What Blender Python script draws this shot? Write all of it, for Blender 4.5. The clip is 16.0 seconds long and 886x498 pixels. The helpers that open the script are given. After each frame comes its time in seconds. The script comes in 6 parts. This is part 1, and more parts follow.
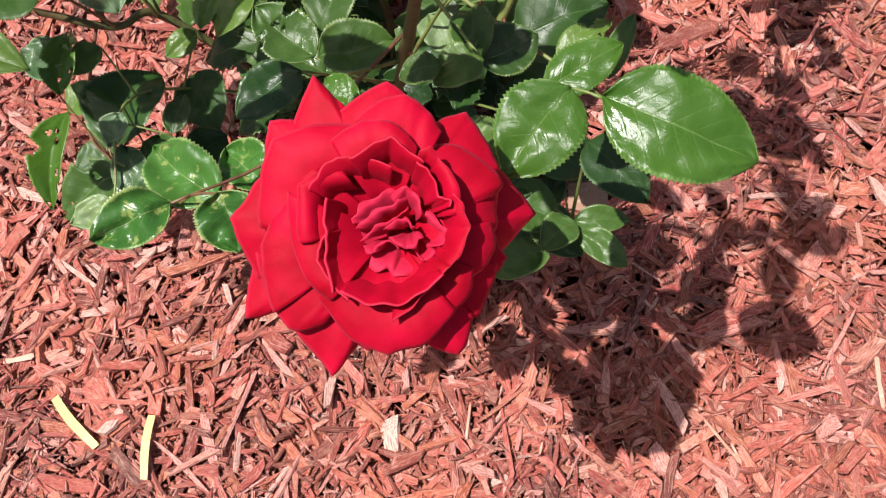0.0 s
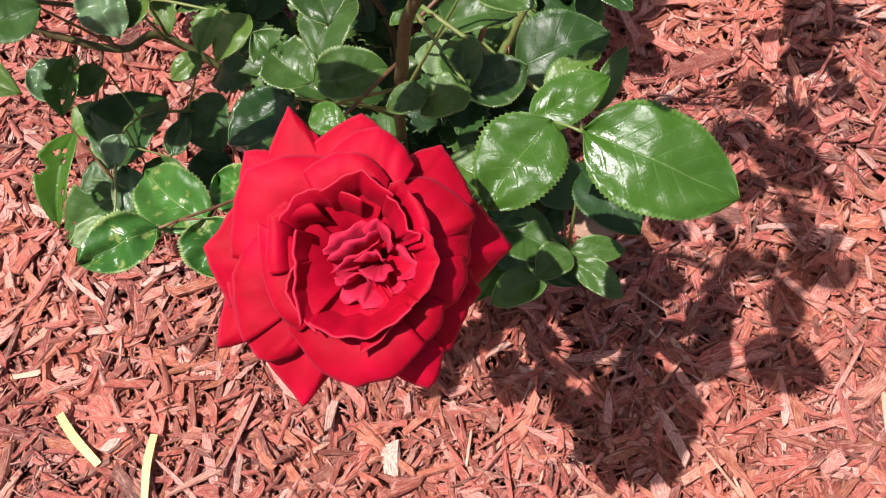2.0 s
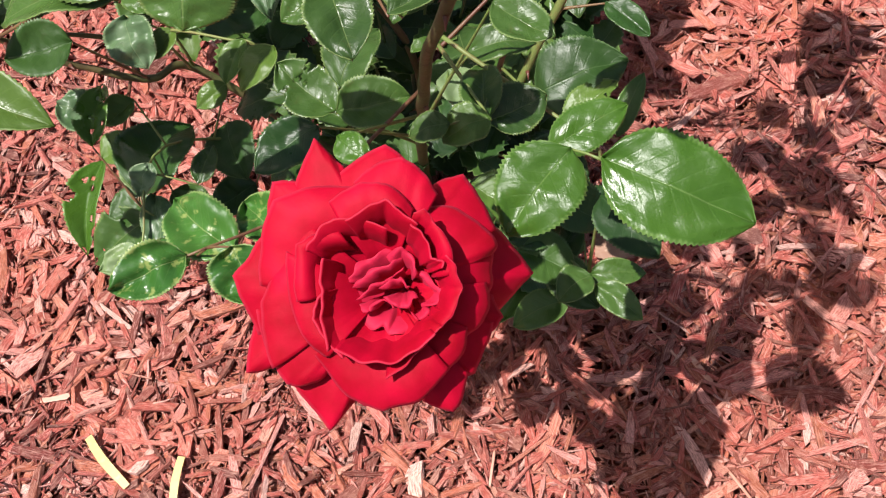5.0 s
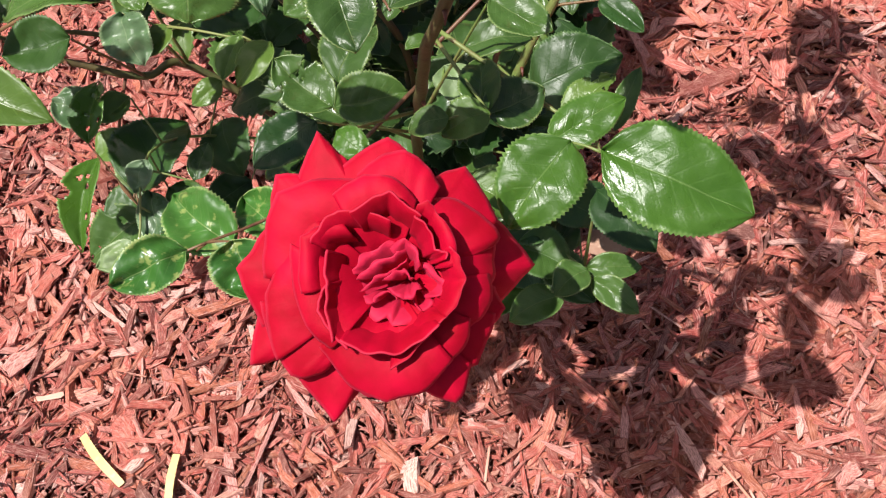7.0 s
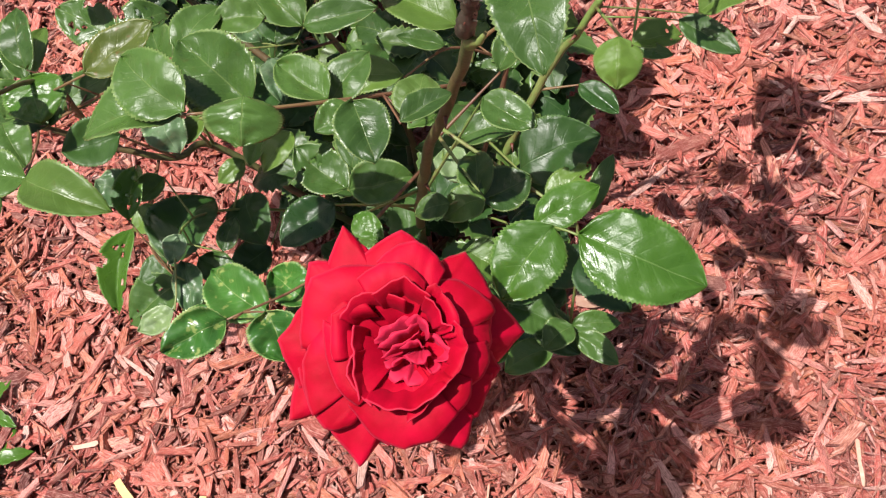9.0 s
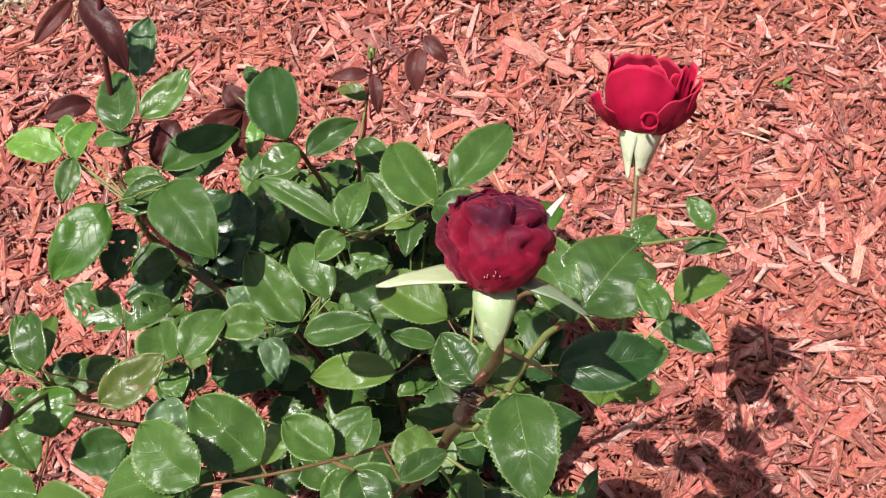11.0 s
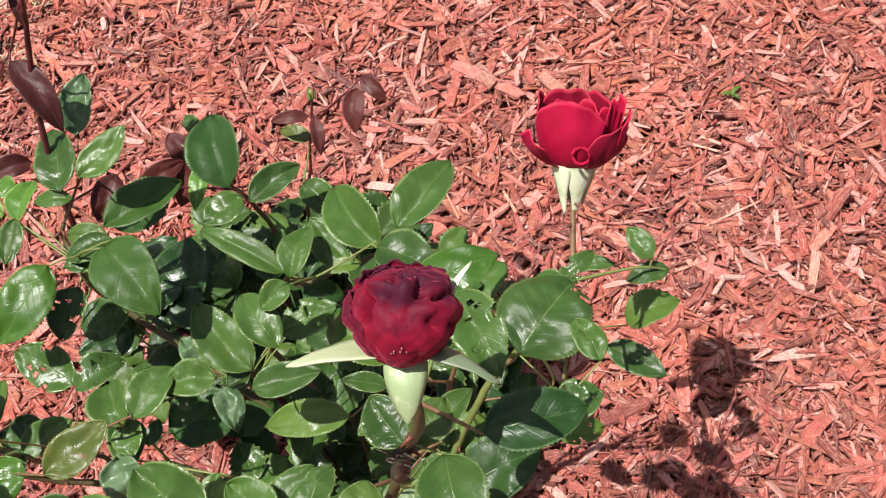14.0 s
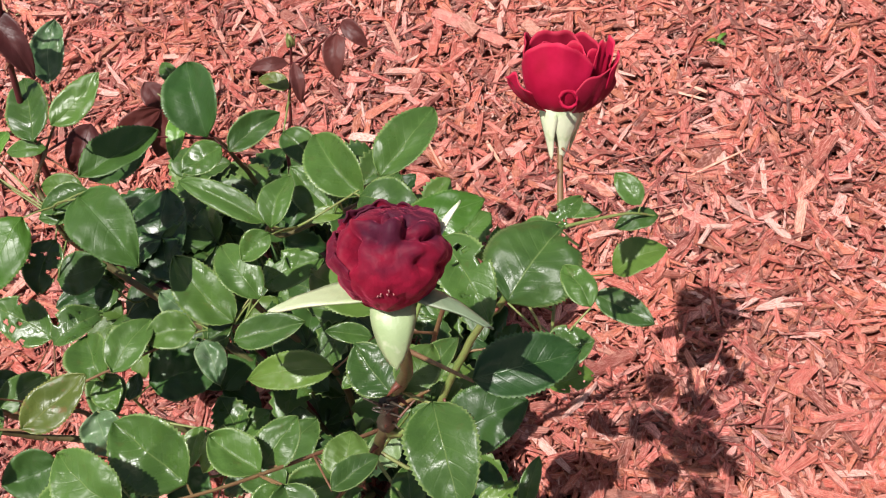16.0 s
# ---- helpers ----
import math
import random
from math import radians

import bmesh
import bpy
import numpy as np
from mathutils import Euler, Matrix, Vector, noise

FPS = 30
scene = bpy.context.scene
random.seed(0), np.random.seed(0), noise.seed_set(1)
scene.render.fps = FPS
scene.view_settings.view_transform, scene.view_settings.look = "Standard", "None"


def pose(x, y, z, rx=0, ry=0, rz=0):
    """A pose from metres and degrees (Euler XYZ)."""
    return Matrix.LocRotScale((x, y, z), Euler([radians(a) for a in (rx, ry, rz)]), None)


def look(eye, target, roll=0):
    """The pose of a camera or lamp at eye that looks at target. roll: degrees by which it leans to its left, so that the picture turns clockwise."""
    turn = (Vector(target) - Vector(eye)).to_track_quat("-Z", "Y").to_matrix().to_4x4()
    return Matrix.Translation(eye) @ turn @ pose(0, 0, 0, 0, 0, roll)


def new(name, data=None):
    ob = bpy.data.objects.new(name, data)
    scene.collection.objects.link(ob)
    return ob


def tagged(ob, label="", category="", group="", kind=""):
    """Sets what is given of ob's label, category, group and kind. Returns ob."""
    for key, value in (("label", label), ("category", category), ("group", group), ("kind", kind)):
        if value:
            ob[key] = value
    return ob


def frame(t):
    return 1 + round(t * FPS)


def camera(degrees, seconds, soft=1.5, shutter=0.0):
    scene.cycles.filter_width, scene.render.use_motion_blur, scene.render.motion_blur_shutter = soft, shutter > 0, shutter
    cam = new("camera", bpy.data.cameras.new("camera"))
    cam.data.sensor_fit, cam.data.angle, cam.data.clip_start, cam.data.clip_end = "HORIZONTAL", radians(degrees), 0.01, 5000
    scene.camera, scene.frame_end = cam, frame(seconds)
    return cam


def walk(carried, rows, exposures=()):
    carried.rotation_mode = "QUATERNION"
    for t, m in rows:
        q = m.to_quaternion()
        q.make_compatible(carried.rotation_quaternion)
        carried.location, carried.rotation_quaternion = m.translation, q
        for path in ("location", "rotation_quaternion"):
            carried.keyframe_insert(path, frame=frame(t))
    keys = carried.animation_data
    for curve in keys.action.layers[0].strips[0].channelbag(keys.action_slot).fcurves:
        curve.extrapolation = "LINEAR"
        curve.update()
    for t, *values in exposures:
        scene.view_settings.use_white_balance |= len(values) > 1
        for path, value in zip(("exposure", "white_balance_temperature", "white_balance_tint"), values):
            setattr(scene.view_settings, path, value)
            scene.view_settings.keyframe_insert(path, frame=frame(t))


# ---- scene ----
cam = camera(42.0, 16.0, soft=1.2)
PATH = [
    (0, (0.2592, 0.3432, 0.7920), (0.0768, 1.1508, -1.4604), -15.2),
    (0.5, (0.2616, 0.3408, 0.7932), (0.0828, 1.1556, -1.4580), -15.3),
    (1, (0.2640, 0.3432, 0.7920), (0.0792, 1.1688, -1.4532), -15.5),
    (1.5, (0.2772, 0.3480, 0.7908), (0.0756, 1.1820, -1.4508), -15.4),
    (2, (0.2796, 0.3480, 0.7908), (0.0288, 1.1916, -1.4424), -17.7),
    (2.5, (0.2868, 0.3480, 0.7896), (0.0048, 1.1964, -1.4376), -19.6),
    (3, (0.2832, 0.3492, 0.7932), (-0.0180, 1.2084, -1.4268), -20.1),
    (3.5, (0.2832, 0.3480, 0.7944), (-0.0204, 1.2120, -1.4244), -20.1),
    (4, (0.2832, 0.3492, 0.7968), (-0.0204, 1.2216, -1.4184), -20.5),
    (6.5, (0.2748, 0.3432, 0.8028), (0.0072, 1.2252, -1.4124), -18.5),
    (7, (0.2748, 0.3432, 0.8028), (0.0108, 1.2252, -1.4136), -18.5),
    (7.5, (0.2736, 0.3396, 0.7992), (0.0060, 1.2180, -1.4172), -18.4),
    (8, (0.2748, 0.3360, 0.8016), (0.0096, 1.2072, -1.4184), -18.3),
    (8.5, (0.2784, 0.3312, 0.8364), (0.0156, 1.2204, -1.3776), -18.4),
    (9, (0.2808, 0.3264, 0.8856), (0.0324, 1.2780, -1.3032), -17.6),
    (9.5, (0.2856, 0.3456, 0.9228), (0.0528, 1.3788, -1.2300), -16),
    (10, (0.2976, 0.3756, 0.9480), (0.0936, 1.4664, -1.1808), -14.6),
    (10.2, (0.3000, 0.3840, 0.9528), (0.1056, 1.4940, -1.1652), -14.1),
    (12.3, (0.2400, 0.4152, 1.0116), (0.0552, 1.6464, -1.0404), -9.8),
    (12.5, (0.2388, 0.4152, 1.0212), (0.0408, 1.6536, -1.0248), -10.6),
    (13, (0.2652, 0.4152, 1.0236), (0.0480, 1.6920, -0.9960), -13.2),
    (13.5, (0.2952, 0.4176, 0.9936), (0.1248, 1.6644, -1.0500), -13.2),
    (14, (0.3084, 0.4224, 0.9720), (0.1656, 1.6080, -1.1088), -13.8),
    (14.5, (0.3084, 0.4224, 0.9684), (0.1800, 1.5876, -1.1256), -13.7),
    (15, (0.3072, 0.4236, 0.9576), (0.1812, 1.5636, -1.1508), -14),
    (15.5, (0.3096, 0.4224, 0.9564), (0.1872, 1.5408, -1.1640), -14.1),
    (16, (0.3048, 0.4248, 0.9576), (0.1884, 1.5288, -1.1700), -13.5),
]
walk(cam, [(t, look(eye, target, roll)) for t, eye, target, roll in PATH], exposures=[(0, 0.46), (8, 0.50), (9.5, 0.54), (10.5, 0.50), (13, 0.42), (16, 0.44)])

# ---- light ----
SUN = Vector((-0.275, -0.072, 1.0)).normalized()
world = bpy.data.worlds.new("sky")
scene.world = world
world.use_nodes = True
wn = world.node_tree
sky = wn.nodes.new("ShaderNodeTexSky")
sky.sky_type, sky.sun_disc = "NISHITA", False
sky.dust_density, sky.ozone_density = 4.0, 0.3
sky.sun_elevation = math.asin(SUN.z)
sky.sun_rotation = math.atan2(SUN.x, SUN.y)
wn.links.new(sky.outputs[0], wn.nodes["Background"].inputs[0])
wn.nodes["Background"].inputs[1].default_value = 0.064
lamp = bpy.data.lights.new("sun", "SUN")
lamp.energy, lamp.angle, lamp.color = 5.1, radians(0.55), (1.0, 0.955, 0.925)
sun = new("sun", lamp)
sun.matrix_world = look(SUN * 10, (0, 0, 0))


# ---- materials ----
class Nodes:
    """A short hand for node trees."""

    def __init__(self, name):
        self.mat = bpy.data.materials.new(name)
        self.mat.use_nodes = True
        self.tree = self.mat.node_tree
        self.bsdf = self.tree.nodes["Principled BSDF"]
        self.out = self.tree.nodes["Material Output"]

    def add(self, kind, **inputs):
        n = self.tree.nodes.new("ShaderNode" + kind)
        for k, v in inputs.items():
            self.put(n.inputs[int(k[1:]) if k[0] == "i" and k[1:].isdigit() else k.replace("_", " ")], v)
        return n

    def put(self, socket, v):
        if isinstance(v, bpy.types.NodeSocket):
            self.tree.links.new(v, socket)
        else:
            socket.default_value = v

    def math(self, op, a, b=0.0, clamp=False):
        n = self.add("Math", i0=a, i1=b)
        n.operation, n.use_clamp = op, clamp
        return n.outputs[0]

    def mix(self, f, a, b, blend="MIX"):
        n = self.tree.nodes.new("ShaderNodeMix")
        n.data_type, n.blend_type = "RGBA", blend
        for s, v in ((n.inputs[0], f), (n.inputs[6], a), (n.inputs[7], b)):
            self.put(s, (*v, 1) if isinstance(v, tuple) and len(v) == 3 else v)
        return n.outputs[2]

    def ramp(self, f, *stops):
        n = self.add("ValToRGB", Fac=f)
        e = n.color_ramp.elements
        while len(e) < len(stops):
            e.new(0.5)
        for el, (p, c) in zip(e, stops):
            el.position = p
            el.color = (c, c, c, 1) if isinstance(c, (int, float)) else (*c, 1)
        return n.outputs[0]

    def noise(self, scale, detail=4.0, vector=None, rough=0.55):
        n = self.add("TexNoise", Scale=scale, Detail=detail, Roughness=rough)
        if vector is not None:
            self.put(n.inputs["Vector"], vector)
        return n.outputs[0]

    def place(self):
        return self.add("NewGeometry").outputs["Position"]

    def own(self):
        return self.add("TexCoord").outputs["Object"]

    def random(self):
        return self.add("ObjectInfo").outputs["Random"]

    def bump(self, height, strength, distance):
        n = self.add("Bump", Strength=strength, Distance=distance, Height=height)
        self.put(self.bsdf.inputs["Normal"], n.outputs[0])
        return n.outputs[0]

    def set(self, **kw):
        for k, v in kw.items():
            self.put(self.bsdf.inputs[k.replace("_", " ")], (*v, 1) if isinstance(v, tuple) and len(v) == 3 else v)
        return self

    def through_light(self, color, share):
        """Adds thin-leaf translucency."""
        t = self.add("BsdfTranslucent")
        self.put(t.inputs[0], color if isinstance(color, bpy.types.NodeSocket) else (*color, 1))
        m = self.tree.nodes.new("ShaderNodeMixShader")
        m.inputs[0].default_value = share
        self.tree.links.new(self.bsdf.outputs[0], m.inputs[1])
        self.tree.links.new(t.outputs[0], m.inputs[2])
        self.tree.links.new(m.outputs[0], self.out.inputs[0])
        return self


def leaf_material(name, dark, light, vein, gloss, blotch, blotch_color, grey=0.0):
    n = Nodes(name)
    uv = n.add("TexCoord").outputs["UV"]
    sep = n.add("SeparateXYZ", Vector=uv)
    u = n.math("ABSOLUTE", n.math("SUBTRACT", sep.outputs[0], 0.5))
    v = sep.outputs[1]
    # midrib and side veins
    mid = n.math("SUBTRACT", 1.0, n.math("MULTIPLY", u, 60.0), True)
    slant = n.math("SUBTRACT", v, n.math("MULTIPLY", u, 0.55))
    wave = n.math("ABSOLUTE", n.math("SUBTRACT", n.math("FRACT", n.math("MULTIPLY", slant, 8.0)), 0.5))
    side = n.math("MULTIPLY", n.math("SUBTRACT", 1.0, n.math("MULTIPLY", wave, 9.0), True), n.math("SUBTRACT", 1.0, n.math("MULTIPLY", u, 1.9), True))
    at = n.place()
    big = n.noise(38, 3, at)
    fine = n.noise(420, 3, at)
    c = n.mix(n.ramp(n.math("ADD", n.math("MULTIPLY", big, 0.6), n.math("MULTIPLY", n.math("FRACT", n.math("ADD", n.random(), n.add("NewGeometry").outputs["Random Per Island"])), 0.45)), (0.25, 0.0), (0.8, 1.0)), dark, light)
    c = n.mix(n.math("MULTIPLY", fine, 0.28), c, light)
    # some leaves are younger and yellower
    own = n.math("FRACT", n.math("MULTIPLY", n.math("ADD", n.random(), n.add("NewGeometry").outputs["Random Per Island"]), 9.7))
    c = n.mix(n.ramp(own, (0.70, 0.0), (0.96, 0.55)), c, tuple(q * f for q, f in zip(light, (1.9, 1.55, 1.15))))
    if grey:
        c = n.mix(n.ramp(n.noise(95, 3, at), (0.45, 0.0), (0.7, grey)), c, (0.26, 0.32, 0.22))
    c = n.mix(n.math("MULTIPLY", side, 0.09), c, vein)
    c = n.mix(n.math("MULTIPLY", mid, 0.50), c, vein)
    spots = n.ramp(n.noise(140, 3, at, 0.62), (0.66 - 0.22 * blotch, 0.0), (0.72 - 0.2 * blotch, min(1.0, blotch * 1.6)))
    c = n.mix(spots, c, blotch_color)
    edge = n.ramp(n.math("ADD", u, n.math("MULTIPLY", n.noise(160, 2, at), 0.08)), (0.49, 0.0), (0.535, 0.55))
    c = n.mix(edge, c, tuple(1.3 * q for q in vein))
    height = n.math("ADD", n.math("MULTIPLY", n.math("ADD", mid, n.math("MULTIPLY", side, 0.42)), -0.50), n.math("ADD", n.math("MULTIPLY", n.noise(70, 3, at), 0.55), n.math("MULTIPLY", n.noise(560, 3, at, 0.7), 0.46)))
    wax = n.math("ADD", n.math("MULTIPLY", n.ramp(n.noise(60, 4, at), (0.38, 0.0), (0.62, 1.0)), 0.20), n.math("MULTIPLY", own, 0.14))
    n.set(Base_Color=c, Roughness=n.math("ADD", gloss - 0.12, wax), IOR=1.42)
    n.bump(height, 0.40, 0.0011)
    n.put(n.bsdf.inputs["Specular IOR Level"], 0.55)
    return n.through_light(n.mix(0.5, c, (0.16, 0.30, 0.02)), 0.20).mat


LEAF = {
    "g": leaf_material("leaf_green", (0.022, 0.052, 0.014), (0.074, 0.148, 0.028), (0.20, 0.27, 0.09), 0.31, 0.12, (0.10, 0.06, 0.02)),
    "b": leaf_material("leaf_bright_green", (0.037, 0.100, 0.012), (0.071, 0.160, 0.017), (0.17, 0.27, 0.08), 0.29, 0.05, (0.14, 0.10, 0.03)),
    "d": leaf_material("leaf_dark_green", (0.013, 0.040, 0.011), (0.036, 0.090, 0.018), (0.10, 0.17, 0.06), 0.35, 0.10, (0.06, 0.04, 0.02)),
    "s": leaf_material("leaf_spotted", (0.021, 0.080, 0.014), (0.075, 0.213, 0.036), (0.34, 0.42, 0.16), 0.30, 0.34, (0.38, 0.42, 0.13)),
    "p": leaf_material("leaf_pale", (0.048, 0.106, 0.036), (0.129, 0.213, 0.101), (0.30, 0.38, 0.20), 0.32, 0.15, (0.20, 0.22, 0.12), 0.35),
    "y": leaf_material("leaf_yellow_green", (0.052, 0.139, 0.019), (0.108, 0.235, 0.038), (0.32, 0.44, 0.12), 0.25, 0.2, (0.30, 0.32, 0.08)),
    "o": leaf_material("leaf_olive", (0.059, 0.091, 0.014), (0.140, 0.160, 0.036), (0.24, 0.24, 0.08), 0.29, 0.25, (0.20, 0.07, 0.03)),
    "m": leaf_material("leaf_maroon", (0.040, 0.009, 0.010), (0.105, 0.024, 0.020), (0.12, 0.035, 0.03), 0.50, 0.1, (0.03, 0.03, 0.01)),
}
LEAF["f"], LEAF["h"], LEAF["c"], LEAF["k"] = LEAF["g"], LEAF["g"], LEAF["b"], LEAF["g"]


def petal_material(name, deep, bright, sheen, rim_dark=0.0, share=0.08):
    n = Nodes(name)
    at = n.own()
    uv = n.add("TexCoord").outputs["UV"]
    sep = n.add("SeparateXYZ", Vector=uv)
    v = sep.outputs[1]
    streak = n.add("Mapping", Vector=uv)
    streak.inputs["Scale"].default_value = (46, 2.5, 1)
    c = n.mix(n.ramp(n.noise(60, 4, at), (0.3, 0.0), (0.7, 1.0)), deep, bright)
    c = n.mix(n.math("MULTIPLY", n.noise(1.0, 3, streak.outputs[0]), 0.25), c, deep)
    if rim_dark:
        c = n.mix(n.ramp(n.math("ADD", n.math("MULTIPLY", v, 0.40), n.math("MULTIPLY", n.noise(62, 3, at), 0.95)), (0.66, 0.0), (0.86, rim_dark)), c, (0.030, 0.008, 0.020))
    n.set(Base_Color=c, Roughness=0.62, Sheen_Weight=sheen, Sheen_Roughness=0.45, Sheen_Tint=(1.0, 0.12, 0.25))
    n.put(n.bsdf.inputs["Specular IOR Level"], 0.12)
    rim = n.ramp(v, (0.965, 0.0), (1.0, 0.45 * (rim_dark == 0)))
    c = n.mix(rim, c, (0.70, 0.05, 0.10))
    n.put(n.bsdf.inputs["Base Color"], c)
    n.bump(n.math("ADD", n.math("MULTIPLY", n.noise(1.0, 3, streak.outputs[0]), 0.25), n.math("ADD", n.noise(300, 2, at), n.math("MULTIPLY", n.noise(130, 4, at), 2.5 if rim_dark else 0.5))), 0.55 if rim_dark else 0.22, 0.0006)
    return n.through_light(c, share).mat


PETAL = petal_material("petal_red", (0.30, 0.0006, 0.010), (0.50, 0.0012, 0.028), 0.06, share=0.05)
PETAL_INNER = petal_material("petal_heart", (0.40, 0.008, 0.035), (0.56, 0.022, 0.068), 0.15, share=0.05)
PETAL_ROSE = petal_material("petal_upright", (0.27, 0.003, 0.022), (0.43, 0.008, 0.050), 0.10, share=0.05)
# darker copy of petal_upright: shade on back and side petals, put into the colour
PETAL_SHADED = petal_material("petal_upright_shaded", (0.14, 0.003, 0.014), (0.25, 0.006, 0.028), 0.15, share=0.05)
PETAL_OLD = petal_material("petal_withered", (0.15, 0.004, 0.016), (0.24, 0.007, 0.028), 0.25, 0.85, 0.04)


def stem_material(name, a, b, c3):
    n = Nodes(name)
    at = n.place()
    c = n.mix(n.ramp(n.noise(26, 4, at), (0.35, 0.0), (0.65, 1.0)), a, b)
    c = n.mix(n.ramp(n.noise(160, 3, at), (0.55, 0.0), (0.7, 0.7)), c, c3)
    n.set(Base_Color=c, Roughness=0.48)
    n.bump(n.noise(330, 4, at), 0.4, 0.0008)
    return n.mat


BARK = stem_material("cane_bark", (0.085, 0.095, 0.030), (0.105, 0.070, 0.030), (0.05, 0.030, 0.018))
GREEN_STEM = stem_material("green_stem", (0.13, 0.20, 0.045), (0.20, 0.22, 0.07), (0.16, 0.09, 0.04))
RED_STEM = stem_material("red_stem", (0.13, 0.055, 0.032), (0.19, 0.12, 0.05), (0.08, 0.03, 0.02))
MAROON_STEM = stem_material("maroon_stem", (0.075, 0.010, 0.014), (0.13, 0.022, 0.022), (0.05, 0.01, 0.01))
DEAD_BARK = stem_material("dead_bark", (0.11, 0.085, 0.06), (0.035, 0.025, 0.018), (0.26, 0.22, 0.17))
SEPAL = stem_material("sepal_pale", (0.38, 0.43, 0.25), (0.27, 0.35, 0.17), (0.55, 0.54, 0.40))
SEPAL_PALE = stem_material("sepal_whitish", (0.50, 0.56, 0.36), (0.62, 0.64, 0.46), (0.34, 0.44, 0.20))
# grey-green sepal right of the withered bloom, its shade darkened into the colour
SEPAL_SHADED = stem_material("sepal_grey_shaded", (0.12, 0.17, 0.10), (0.17, 0.22, 0.13), (0.23, 0.26, 0.17))
SPECK = stem_material("torn_petal_edge", (0.50, 0.24, 0.22), (0.42, 0.15, 0.15), (0.60, 0.36, 0.32))
STRAW = stem_material("straw", (0.60, 0.47, 0.17), (0.52, 0.39, 0.13), (0.66, 0.54, 0.24))
THORN = stem_material("thorn", (0.16, 0.05, 0.03), (0.10, 0.03, 0.02), (0.2, 0.1, 0.05))
SPENT = stem_material("spent_petal", (0.040, 0.012, 0.020), (0.070, 0.018, 0.022), (0.020, 0.010, 0.012))
STONE = stem_material("pale_stone", (0.55, 0.48, 0.38), (0.42, 0.36, 0.28), (0.62, 0.57, 0.48))


def chip_material():
    n = Nodes("mulch_wood")
    r = n.math("FRACT", n.math("ADD", n.add("NewGeometry").outputs["Random Per Island"], n.random()))
    uv = n.add("TexCoord").outputs["UV"]
    m = n.add("Mapping", Vector=uv)
    m.inputs["Scale"].default_value = (7, 26, 1)
    grain = n.noise(1.0, 5, m.outputs[0], 0.65)
    m2 = n.add("Mapping", Vector=uv)
    m2.inputs["Scale"].default_value = (2.2, 15, 1)
    fibre = n.noise(1.0, 4, m2.outputs[0], 0.7)
    at = n.place()
    c = n.ramp(r, (0.0, (0.065, 0.012, 0.010)), (0.22, (0.21, 0.034, 0.026)), (0.50, (0.46, 0.076, 0.057)), (0.74, (0.64, 0.168, 0.133)), (0.90, (0.78, 0.36, 0.31)), (1.0, (0.82, 0.52, 0.44)))
    other = n.math("FRACT", n.math("MULTIPLY", r, 7.31))
    c = n.mix(n.ramp(other, (0.70, 0.0), (0.86, 0.45)), c, (0.60, 0.21, 0.085))
    c = n.mix(n.ramp(n.math("FRACT", n.math("MULTIPLY", r, 13.7)), (0.93, 0.0), (0.96, 0.55)), c, (0.20, 0.10, 0.075))
    c = n.mix(n.ramp(grain, (0.38, 0.85), (0.56, 0.0)), c, (0.10, 0.016, 0.010))
    c = n.mix(n.ramp(grain, (0.54, 0.0), (0.70, 0.45)), c, (0.84, 0.49, 0.42))
    c = n.mix(n.ramp(fibre, (0.32, 0.6), (0.44, 0.0)), c, (0.13, 0.022, 0.015))
    c = n.mix(n.ramp(fibre, (0.52, 0.0), (0.66, 0.50)), c, (0.87, 0.52, 0.45))
    c = n.mix(n.ramp(n.noise(170, 3, at), (0.50, 0.0), (0.75, 0.4)), c, (0.66, 0.37, 0.28))
    c = n.mix(n.ramp(n.noise(9, 2, at), (0.40, 0.0), (0.7, 0.28)), c, (0.60, 0.15, 0.075))
    n.set(Base_Color=c, Roughness=0.72)
    n.bump(n.math("ADD", grain, n.math("MULTIPLY", fibre, 0.3)), 0.8, 0.0013)
    return n.mat


CHIP = chip_material()


def ground_material():
    n = Nodes("bed_ground")
    at = n.place()
    sep = n.add("SeparateXYZ", Vector=at)
    # the edge of the mulch: bare soil lies past a line at the back
    side = n.math("ADD", n.math("MULTIPLY", n.math("ADD", sep.outputs[0], 0.27), -0.745), n.math("MULTIPLY", n.math("SUBTRACT", sep.outputs[1], 1.315), 0.667))
    side = n.math("ADD", side, n.math("MULTIPLY", n.math("SUBTRACT", n.noise(14, 3, at), 0.5), 0.16))
    soil = n.ramp(side, (0.0, 0.0), (0.02, 1.0))
    crumbs = n.noise(150, 5, at, 0.7)
    red = n.mix(n.ramp(crumbs, (0.35, 0.0), (0.65, 1.0)), (0.075, 0.020, 0.013), (0.24, 0.062, 0.038))
    tan = n.mix(n.ramp(n.noise(55, 6, at, 0.7), (0.35, 0.0), (0.65, 1.0)), (0.25, 0.20, 0.13), (0.47, 0.40, 0.29))
    green = n.mix(n.ramp(n.noise(30, 5, at, 0.7), (0.58, 0.0), (0.72, 0.25)), tan, (0.17, 0.18, 0.07))
    n.set(Base_Color=n.mix(soil, red, green), Roughness=0.9)
    n.bump(n.math("ADD", crumbs, n.noise(60, 5, at, 0.7)), 0.9, 0.006)
    return n.mat


GROUND = ground_material()


